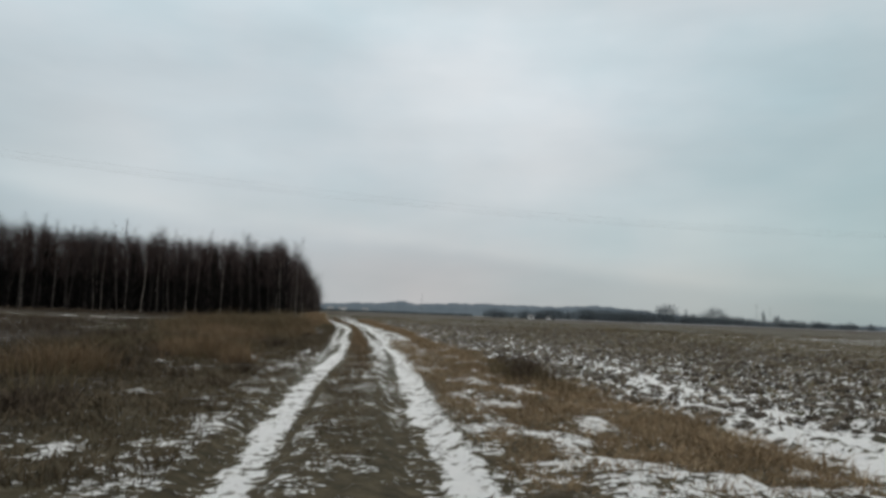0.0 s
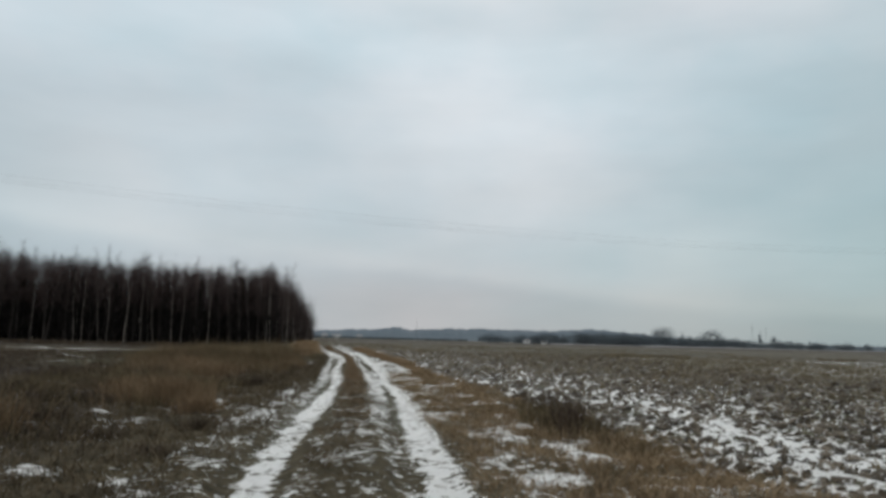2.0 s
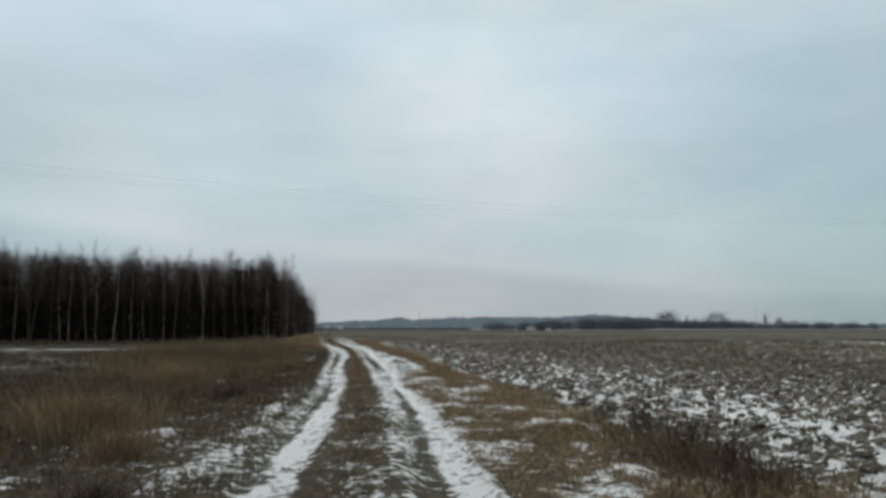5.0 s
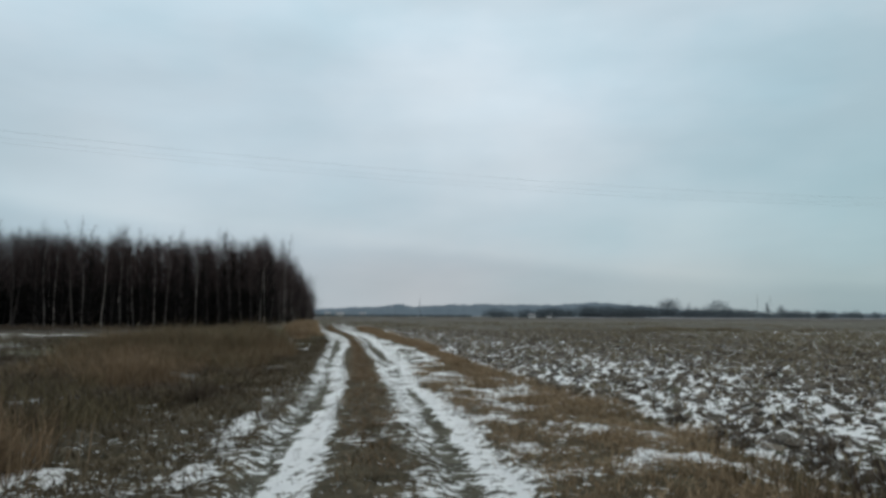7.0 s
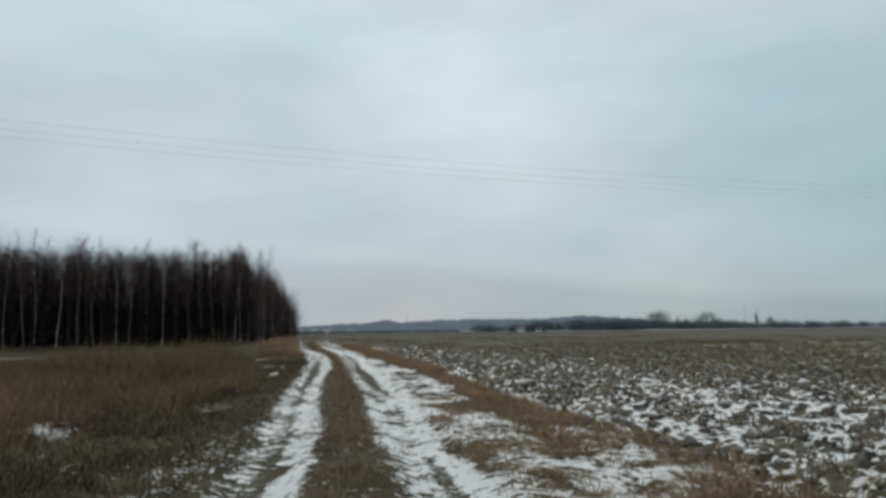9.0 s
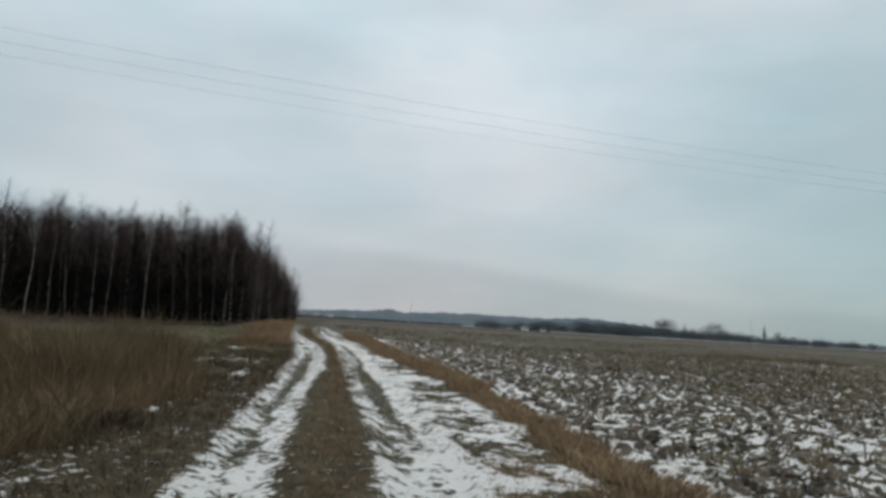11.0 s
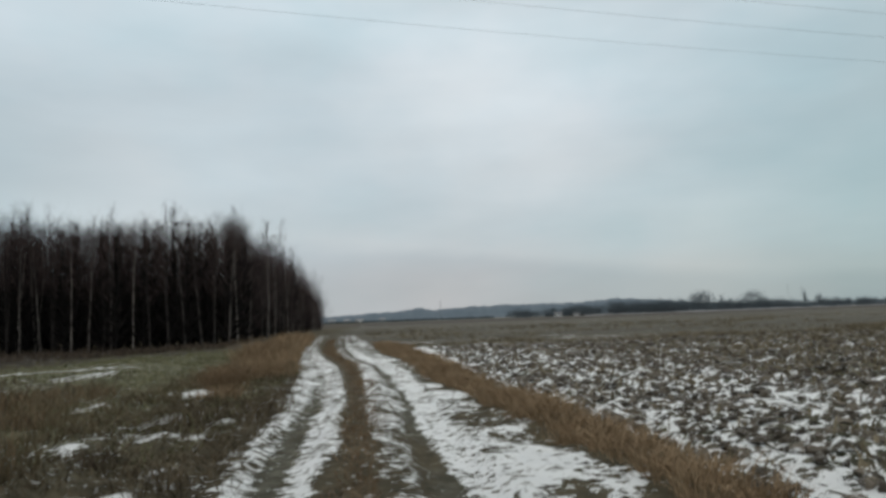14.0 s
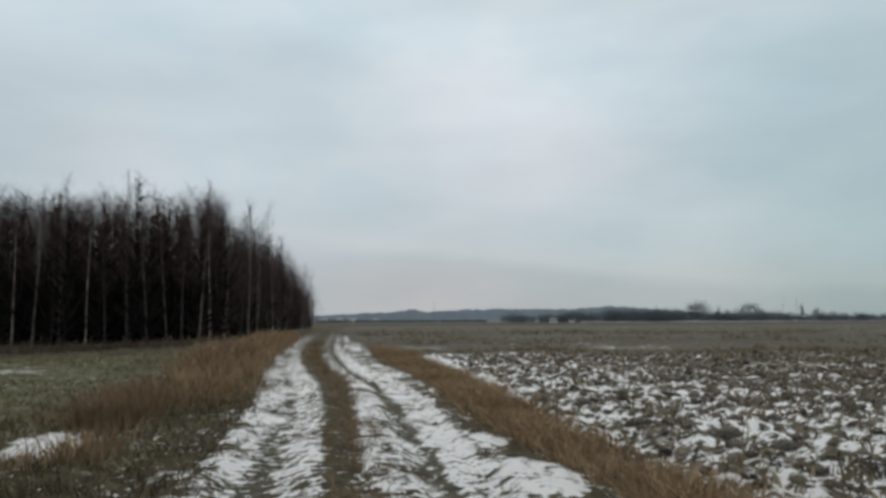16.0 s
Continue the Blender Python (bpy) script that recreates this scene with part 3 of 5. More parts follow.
def build_ground():
    xs = spread(-2.0, 6.5, 0.065, 0.014, -4200, 4500)
    ys = spread(5.5, 48.0, 0.09, 0.02, -400, 6000)
    X, Y = np.meshgrid(xs, ys)
    x, y = X.ravel(), Y.ravel()
    snow = snow_amount(x, y)
    z = height(x, y) + 0.02 * step(0.45, 0.7, snow)
    nx, ny = len(xs), len(ys)
    i = (np.arange(ny - 1)[:, None] * nx + np.arange(nx - 1)[None, :]).ravel()
    me = mesh_from("ground", np.stack([x, y, z], 1), np.stack([i, i + 1, i + nx + 1, i + nx], 1), M_GROUND, True)
    off = x - line(y, TRACK)
    masks = {"snow": snow, "plough": plough_mask(x, y),
             "green": step(-1.3, -2.2, off) * step(31, 42, y + 0.6 * (-off - 5)) * (1 - step(60, 68, y)) * step(0.15, 0.5, fbm(x * 0.25, y * 0.15, 51)) * step(-1.3, -4.5, off) * (0.12 + 0.88 * step(-15, -10, x)),
             "far": step(61.5, 63.5, y - 0.02 * x) * step(-1.0, 1.5, off),
             "mud": np.maximum(streak(off, -0.82, 0.09, 0.14), streak(off, 0.73, 0.09, 0.14)) * (1 - 0.6 * step(47, 53, y)) * step(8, 16, y) * (1 - step(60, 80, y)) * step(0.2, 0.5, fbm(x * 1.6, y * 0.9, 52)),
             "fallow": step(230, 270, y + 0.05 * x) * (1 - step(440, 450, y)),
             "ragged": np.where(np.abs(off) < 1.3, 1.15, 1.05),
             "weedy": np.maximum(step(-2.0, -4.2, off) * (1 - step(36, 46, y)), step(-5, -8, x) * step(58.5, 63, y) * (1 - step(80, 90, y)))}
    for key, v in masks.items():
        me.attributes.new(key, "FLOAT", "POINT").data.foreach_set("value", v.astype(np.float32))
    return tagged(new("ground", me), "frozen field land with a rutted track and thin snow", "ground", kind="structure")


ground = build_ground()
rng = np.random.default_rng(7)


# ---- grass, weeds and clods ----
def blades(name, x, y, h, per, width, lean, mat, label, category):
    """Tufts of bent blades standing on the ground."""
    n = len(x)
    bx, by, bh = np.repeat(x, per), np.repeat(y, per), np.repeat(h, per) * rng.uniform(0.45, 1.1, n * per)
    r = np.sqrt(rng.uniform(0, 1, n * per)) * np.repeat(0.10 + 0.25 * h, per)
    a, ang = rng.uniform(0, 2 * np.pi, n * per), rng.uniform(0, 2 * np.pi, n * per)
    bx, by = bx + r * np.cos(a), by + r * np.sin(a)
    bz = height(bx, by) - 0.015
    tilt = rng.uniform(0.1, 1.0, n * per) * lean * bh
    dx, dy = np.cos(a + rng.normal(0, 0.7, n * per)) * tilt, np.sin(a + rng.normal(0, 0.7, n * per)) * tilt
    wx, wy = np.cos(ang) * width, np.sin(ang) * width
    v = np.empty((n * per, 5, 3))
    v[:, 0] = np.stack([bx - wx, by - wy, bz], 1)
    v[:, 1] = np.stack([bx + wx, by + wy, bz], 1)
    v[:, 2] = np.stack([bx + dx * 0.4 + wx * 0.8, by + dy * 0.4 + wy * 0.8, bz + bh * 0.6], 1)
    v[:, 3] = np.stack([bx + dx * 0.4 - wx * 0.8, by + dy * 0.4 - wy * 0.8, bz + bh * 0.6], 1)
    v[:, 4] = np.stack([bx + dx * 1.2, by + dy * 1.2, bz + bh], 1)
    k = (np.arange(n * per) * 5)[:, None]
    f = np.concatenate([k + np.array([[0, 1, 2]]), k + np.array([[0, 2, 3]]), k + np.array([[3, 2, 4]])])
    return tagged(new(name, mesh_from(name, v.reshape(-1, 3), f, mat)), label, category, kind="stuff")


def scatter(n, x0, x1, y0, y1, density):
    x, y = rng.uniform(x0, x1, n), rng.uniform(y0, y1, n)
    keep = rng.uniform(0, 1, n) < density(x, y)
    return x[keep], y[keep]


def verge_density(x, y):
    wide = np.interp(y, [0, 18, 30], [1.5, 1.3, 1.0])
    d = np.abs(x - line(y, VERGE)) / (line(y, VERGE_WIDTH) * wide)
    clump = fbm(x * 1.3, y * 1.1, 61) + np.interp(y, [10, 24, 32, 40], [-0.06, -0.05, 0.02, 0.10])
    return (1 - step(0.45, 1.15, d)) * step(0.35, 0.47, clump) * (1 - 0.9 * step(0.35, 0.55, snow_amount(x, y))) * np.interp(y, [0, 20, 34], [0.65, 0.75, 1.0])


x, y = scatter(40000, 0.2, 5.0, 5.5, 66, verge_density)
tall = (0.06 + np.interp(y, [26, 34, 40], [0.19, 0.17, 0.25]) * fbm(x * 0.9, y * 0.9, 70)) * rng.uniform(0.7, 1.3, len(x))
dull = y + rng.normal(0, 4, len(x)) + 10 * (fbm(x * 0.8, y * 0.5, 75) - 0.5) < 29
blades("verge_grass", x[~dull], y[~dull], tall[~dull], 11, 0.0042, 1.5, M_STRAW, "dry brown grass along the track's verge", "grass")
blades("faded_verge_grass", x[dull], y[dull], tall[dull], 9, 0.0042, 1.9, M_PALE, "faded bent grass along the track's verge", "grass")

x, y = scatter(17000, -2.2, 1.2, 5.5, 75, lambda x, y: (1 - step(np.interp(y, [20, 36], [0.14, 0.07]), np.interp(y, [20, 36], [0.36, 0.26]), np.abs(x - line(y, TRACK) - 0.0))) * step(0.3, 0.5, fbm(x, y * 0.6, 62) + 0.12))
dull = y + rng.normal(0, 4, len(x)) + 8 * (fbm(x * 0.8, y * 0.5, 95) - 0.5) < 19
blades("track_middle_grass", x[~dull], y[~dull], rng.uniform(0.05, 0.14, (~dull).sum()), 9, 0.004, 1.7, M_RUSSET, "short brown grass between the two wheel ruts", "grass")
blades("track_middle_turf", x[dull], y[dull], rng.uniform(0.04, 0.11, dull.sum()), 9, 0.004, 1.7, M_TURF, "short olive turf between the two wheel ruts", "grass")


def belt_density(x, y):
    """The belt of tall dead grass beside the track's far end."""
    off = x - line(y, TRACK)
    belt = np.exp(-((off + np.interp(y, [48, 56, 62, 76], [2.3, 2.1, 1.8, 1.7])) / np.interp(y, [48, 56, 76], [0.48, 0.55, 0.62])) ** 2)
    belt = np.maximum(belt * step(48, 50.5, y), 1.2 * np.exp(-((x + 2.45) / 0.32) ** 2 - ((y - 45.6) / 0.5) ** 2))
    return belt * step(0.36, 0.50, fbm(x * 1.0, y * 0.5, 84)) * step(-1.0, -1.4, off)


def drift_density(x, y):
    """Loose drifts of bent grass in the pasture."""
    off = x - line(y, TRACK)
    edge = np.interp(y, [12, 20, 24, 32, 37, 40, 44, 50], [-2.8, -2.4, -1.9, -1.9, -2.2, -3.4, -3.9, -4.3])
    return step(0.0, -0.7, off - edge) * (1 - step(5.5, 8.5, -off)) * np.interp(y, [12, 18, 26, 34, 38, 44, 49, 51], [0.15, 0.5, 0.8, 1.0, 0.8, 0.6, 0.5, 0.0]) * step(0.38, 0.53, fbm(x * 0.6, y * 0.35, 63))


x, y = scatter(40000, -8, -1.0, 43, 76, lambda x, y: belt_density(x, y) * (1 - 0.95 * step(0.3, 0.45, snow_amount(x, y))))
high = np.interp(y, [45, 50, 56], [0.5, 0.8, 1.0]) * (0.4 + 1.1 * fbm(x * 1.1, y * 0.7, 86)) * rng.uniform(0.3, 0.72, len(x))
gold = rng.uniform(0, 1, len(x)) < 0.45 + 0.5 * step(0.42, 0.58, fbm(x * 0.9, y * 0.5, 89))
for pick, mat, label in ((gold, M_STRAW, "tall golden dead grass clumps beside the track"), (~gold, M_RUSSET, "tall dead russet grass clumps in the rough pasture")):
    blades("tall_dry_grass", x[pick], y[pick], high[pick], 9, np.repeat(np.interp(y[pick], [44, 56], [0.0048, 0.008]), 9), 0.8, mat, label, "grass")


def stand(x, y):
    """The high stand of dead grass beside the middle of the drive."""
    edge = x + 0.12 * (y - 35) + 0.9 * (fbm(x * 0 + 2.0, y * 0.6, 96, 2) - 0.5)
    return step(-2.0, -2.8, edge) * (1 - step(7.0, 9.5, -x)) * step(32.2, 34.2, y + 0.6 * (fbm(x * 0.8, y * 0, 97, 2) - 0.5)) * (1 - step(38.0, 40.0, y))


x, y = scatter(36000, -11, -1.2, 8, 52, lambda x, y: drift_density(x, y) * step(0.32, 0.50, fbm(x * 1.3, y * 1.1, 77)) * (1 - 0.9 * step(0.3, 0.45, snow_amount(x, y))))
high = (0.12 + 0.34 * fbm(x * 0.7, y * 0.7, 78) + 0.12 * step(24, 30, y) * (1 - step(37, 41, y))) * rng.uniform(0.7, 1.3, len(x))
warm = (y > 24) & (rng.uniform(0, 1, len(x)) < (0.35 + 0.6 * step(0.4, 0.6, fbm(x * 0.5, y * 0.4, 87))) * step(-9.5, -6.0, x))
near = ~warm & (y + rng.normal(0, 2, len(x)) < 36)
blades("bent_pasture_grass", x[near], y[near], high[near], 8, 0.0045, 1.1, M_BENT, "bent faded grass tussocks in the rough pasture", "grass")
near = ~warm & ~near
blades("olive_pasture_grass", x[near], y[near], high[near], 8, 0.0045, 1.1, M_OLIVE, "bent olive grass tussocks before the birch wood", "grass")
blades("russet_pasture_grass", x[warm], y[warm], high[warm], 8, 0.0045, 1.0, M_RUSSET, "leaning russet dead grass in the rough pasture", "grass")

x, y = scatter(14000, -10, -1.8, 31.5, 40.5, lambda x, y: stand(x, y) * (0.35 + 0.65 * step(0.36, 0.54, fbm(x * 0.9, y * 0.8, 83))))
high = (0.45 + 0.75 * fbm(x * 0.8, y * 0.7, 98)) * rng.uniform(0.7, 1.2, len(x)) * (0.6 + 0.4 * step(0.2, 0.9, stand(x, y)))
warm = rng.uniform(0, 1, len(x)) < 0.25 + 0.4 * step(0.4, 0.6, fbm(x * 0.5, y * 0.5, 99))
blades("high_olive_grass", x[~warm], y[~warm], high[~warm], 9, 0.0045, 0.55, M_OLIVE, "high olive-brown dead grass standing in the pasture", "grass")
blades("high_russet_grass", x[warm], y[warm], high[warm], 9, 0.0045, 0.55, M_RUSSET, "high russet dead grass standing in the pasture", "grass")

# lone clumps nearer the start: x, y, radius, height
for cx, cy, r, h in ((-3.1, 16.6, 0.50, 0.50), (-2.3, 14.9, 0.22, 0.30), (-3.9, 17.6, 0.40, 0.42), (-4.6, 12.4, 0.5, 0.5), (-4.0, 24.5, 0.6, 0.5), (-2.85, 47.3, 0.34, 0.40), (-3.05, 48.9, 0.40, 0.42)):
    n = int(420 * r)
    blades("grass_clump", cx + rng.normal(0, r * 0.6, n), cy + rng.normal(0, r * 0.8, n), h * rng.uniform(0.6, 1.15, n), 10, 0.0042, 0.8, M_RUSSET, "clump of high russet dead grass in the pasture", "grass")

# heavy dark tussocks, each a crowded clump
cx, cy = scatter(150, -9, -1.9, 8, 40, lambda x, y: np.interp(y, [8, 20, 34, 40], [1.0, 1.0, 0.7, 0.3]))
x, y = np.repeat(cx, 30) + rng.normal(0, 1, len(cx) * 30) * np.repeat(rng.uniform(0.10, 0.26, len(cx)), 30), np.repeat(cy, 30) + rng.normal(0, 1, len(cx) * 30) * np.repeat(rng.uniform(0.10, 0.22, len(cx)), 30)
blades("dark_tussocks", x, y, np.repeat(rng.uniform(0.12, 0.34, len(cx)), 30) * rng.uniform(0.6, 1.2, len(x)), 6, 0.005, 1.6, M_WEED, "dark collapsed grass tussocks in the rough pasture", "grass")

x, y = scatter(16000, -28, -2.5, 8, 56, lambda x, y: step(0.34, 0.56, fbm(x * 0.3, y * 0.3, 64)) * (1 - step(42, 54, y)) * step(-2.5, -5.0, x + 0.06 * (y - 20)))
blades("withered_weeds", x, y, rng.uniform(0.12, 0.45, len(x)), 6, 0.006, 0.9, M_WEED, "withered dark weed stalks in the rough pasture", "weeds")

x, y = scatter(21000, -8, -1.0, 5, 58, lambda x, y: (1 - 0.85 * step(0.45, 0.62, snow_amount(x, y))) * np.interp(x, [-8, -3.5], [0.15, 1.0]) * np.maximum(1 - step(33, 44, y), step(-4.6, -3.6, x)) * step(-1.0, -1.3, x - line(y, TRACK)))
high = 0.05 + 0.22 * fbm(x * 0.8, y * 0.8, 69) ** 2 + rng.uniform(0, 0.06, len(x))
near = (y + rng.normal(0, 2, len(x)) < 35) | ((x + rng.normal(0, 0.5, len(x)) > -3.7) & (y + rng.normal(0, 1, len(x)) < 50))
blades("rough_turf", x[near], y[near], high[near], 5, 0.006, 2.0, M_TURF, "short frosted olive turf beside the track", "grass")
blades("olive_turf", x[~near], y[~near], high[~near] * 1.2, 5, 0.006, 1.8, M_OLIVE, "short olive turf before the birch wood", "grass")

x, y = scatter(8000, 1.2, 4.2, 5, 30, lambda x, y: (1 - plough_mask(x, y)) * (1 - 0.9 * step(0.4, 0.6, snow_amount(x, y))))
blades("verge_turf", x, y, rng.uniform(0.05, 0.14, len(x)), 7, 0.0045, 2.0, M_PALE, "short frosted turf between rut and field", "grass")

x, y = scatter(15000, -16, -1.6, 36, 75, lambda x, y: step(37, 46, y) * step(-16, -10, x) * (1 - step(60, 68, y)) * step(-1.2, -1.7, x - line(y, TRACK)) * step(0.30, 0.55, fbm(x * 0.4, y * 0.4, 65)) * (1 - 0.9 * step(0.4, 0.6, snow_amount(x, y))))
blades("meadow_grass", x, y, rng.uniform(0.05, 0.15, len(x)), 5, 0.010, 1.6, M_MEADOW, "short olive meadow grass before the birch wood", "grass")

x, y = scatter(11000, 3, 40, 10, 63, lambda x, y: plough_mask(x, y) * step(0.44, 0.62, fbm(x * 0.35, y * 0.35, 66)) * np.interp(x, [3, 7, 12], [0.15, 0.6, 1.0]) * np.interp(y, [10, 30, 40, 63], [1.3, 1.0, 0.3, 0.2]))
blades("field_weeds", x, y, rng.uniform(0.07, 0.20, len(x)), 7, 0.006, 1.4, M_WEED, "low brown weeds among the ploughed clods", "weeds")

x, y = scatter(38000, 2.4, 34, 8, 62, lambda x, y: plough_mask(x, y) * np.interp(y, [8, 22, 32, 48, 56], [0.35, 0.5, 1.0, 1.0, 0.75]) * step(0.42, 0.56, fbm(x * 1.9, y * 1.5, 79, 2) + 0.07 * step(6, 16, x)) * np.interp(x - line(y, VERGE), [1, 5, 9, 30], [0.4, 0.65, 1.0, 0.6]))
blades("turned_sod_grass", x, y, rng.uniform(0.07, 0.20, len(x)), 5, 0.015, 1.3, M_TUSSOCK, "dull brown grassy sods turned up by the plough", "grass")

x, y = scatter(3600, 1.2, 42, 60.6, 63.2, lambda x, y: step(0.40, 0.6, fbm(x * 0.35, y * 0.5, 67)))
blades("field_edge_grass", x, y, rng.uniform(0.10, 0.32, len(x)), 9, 0.010, 0.9, M_TUSSOCK, "brown grass strip closing the ploughed field", "grass")

x, y = scatter(5600, -1, 46, 62.5, 110, lambda x, y: step(0.42, 0.6, fbm(x * 0.25, y * 0.2, 85)) * step(1.5, 3.0, x - line(y, TRACK)) * (1 - 0.6 * step(70, 110, y)))
blades("far_meadow_tufts", x, y, rng.uniform(0.08, 0.26, len(x)), 6, 0.014, 1.0, M_TUSSOCK, "dull grass tufts on the meadow beyond the plough", "grass")

x, y = scatter(5000, -60, -7, 66.5, 77.5, lambda x, y: step(0.35, 0.6, fbm(x * 0.3, y * 0.3, 68)))
blades("wood_edge_weeds", x, y, rng.uniform(0.10, 0.38, len(x)), 8, 0.011, 0.6, M_WEED, "brown weeds along the foot of the wood", "weeds")


def clod_shape():
    g = (1 + 5 ** 0.5) / 2
    ico = np.array([(-1, g, 0), (1, g, 0), (-1, -g, 0), (1, -g, 0), (0, -1, g), (0, 1, g), (0, -1, -g), (0, 1, -g), (g, 0, -1), (g, 0, 1), (-g, 0, -1), (-g, 0, 1)])
    tri = np.array([(0, 11, 5), (0, 5, 1), (0, 1, 7), (0, 7, 10), (0, 10, 11), (1, 5, 9), (5, 11, 4), (11, 10, 2), (10, 7, 6), (7, 1, 8),
                    (3, 9, 4), (3, 4, 2), (3, 2, 6), (3, 6, 8), (3, 8, 9), (4, 9, 5), (2, 4, 11), (6, 2, 10), (8, 6, 7), (9, 8, 1)])
    return ico / np.linalg.norm(ico[0]), tri


def build_clods():
    """Loose clods over the plough; gives back the places of the heaviest ones beside the verge."""
    x, y = scatter(20000, 2.2, 20, 8, 61, lambda x, y: plough_mask(x, y) * np.interp(x, [2, 8, 20], [1.0, 0.8, 0.4]))
    n = len(x)
    ico, tri = clod_shape()
    r = np.minimum(rng.gamma(2.5, 0.013, n) + 0.018, 0.062)
    sod = rng.uniform(0, 1, n) < 0.26
    r = np.where(sod, rng.uniform(0.065, 0.115, n), r)
    beside = x - line(y, VERGE)
    lone = np.flatnonzero(sod & (y > 14) & (y < 54) & (beside < 5.5))[:290]
    heavy = np.stack([x[lone], y[lone], r[lone]], 1)
    keep = np.ones(n, bool)
    keep[lone] = False
    x, y, r, sod, n = x[keep], y[keep], r[keep], sod[keep], int(keep.sum())
    v = ico[None] * (1 + rng.normal(0, 0.30, (n, 12, 1)))
    v = v * (r[:, None, None] * np.stack([rng.uniform(0.8, 1.5, n), rng.uniform(0.7, 1.2, n), np.where(sod, rng.uniform(0.45, 0.7, n), rng.uniform(0.6, 1.15, n))], 1)[:, None, :])
    a = rng.uniform(0, np.pi, n)[:, None]
    vx, vy = v[..., 0] * np.cos(a) - v[..., 1] * np.sin(a), v[..., 0] * np.sin(a) + v[..., 1] * np.cos(a)
    v = np.stack([vx + x[:, None], vy + y[:, None], v[..., 2] + (height(x, y) + r * 0.3)[:, None]], 2)
    f = (np.arange(n) * 12)[:, None, None] + tri[None]
    tagged(new("soil_clods", mesh_from("soil_clods", v.reshape(-1, 3), f.reshape(-1, 3), M_CLOD)),
           "dark frozen soil clods turned up by the plough", "soil", kind="stuff")
    return heavy


heavy_clods = build_clods()


# ---- the birch wood ----
class Builder:
    def __init__(self):
        self.v, self.f, self.n = [], [], 0

    def tube(self, pts, radii, sides):
        pts, radii = np.asarray(pts, float), np.asarray(radii, float)
        d = np.gradient(pts, axis=0)
        d /= np.linalg.norm(d, axis=1)[:, None] + 1e-9
        ref = np.where(np.abs(d[:, 2:3]) > 0.9, np.array([[1.0, 0, 0]]), np.array([[0, 0, 1.0]]))
        u = np.cross(d, ref)
        u /= np.linalg.norm(u, axis=1)[:, None] + 1e-9
        w = np.cross(d, u)
        a = np.arange(sides) * 2 * np.pi / sides
        ring = pts[:, None] + radii[:, None, None] * (np.cos(a)[None, :, None] * u[:, None] + np.sin(a)[None, :, None] * w[:, None])
        self.v.append(ring.reshape(-1, 3))
        m = len(pts)
        for i in range(m - 1):
            for j in range(sides):
                p, q = self.n + i * sides + j, self.n + i * sides + (j + 1) % sides
                self.f.append((p, q, q + sides))
                self.f.append((p, q + sides, p + sides))
        self.n += m * sides

    def spikes(self, base, tip, radius):
        """Many thin twigs at once, each a three-sided spike."""
        base, tip = np.asarray(base, float), np.asarray(tip, float)
        m = len(base)
        d = tip - base
        d /= np.linalg.norm(d, axis=1)[:, None] + 1e-9
        u = np.cross(d, np.array([[0.31, 0.52, 0.79]]))
        u /= np.linalg.norm(u, axis=1)[:, None] + 1e-9
        w = np.cross(d, u)
        r = np.broadcast_to(np.asarray(radius, float), (m,))[:, None]
        v = np.stack([base + r * u, base + r * (-0.5 * u + 0.87 * w), base + r * (-0.5 * u - 0.87 * w), tip], 1)
        k = self.n + np.arange(m)[:, None] * 4
        for t in ((0, 1, 3), (1, 2, 3), (2, 0, 3)):
            self.f.extend(map(tuple, k + np.array([t])))
        self.v.append(v.reshape(-1, 3))
        self.n += m * 4

    def mesh(self, name, mat, smooth=False):
        return mesh_from(name, np.concatenate(self.v), self.f, mat, smooth)


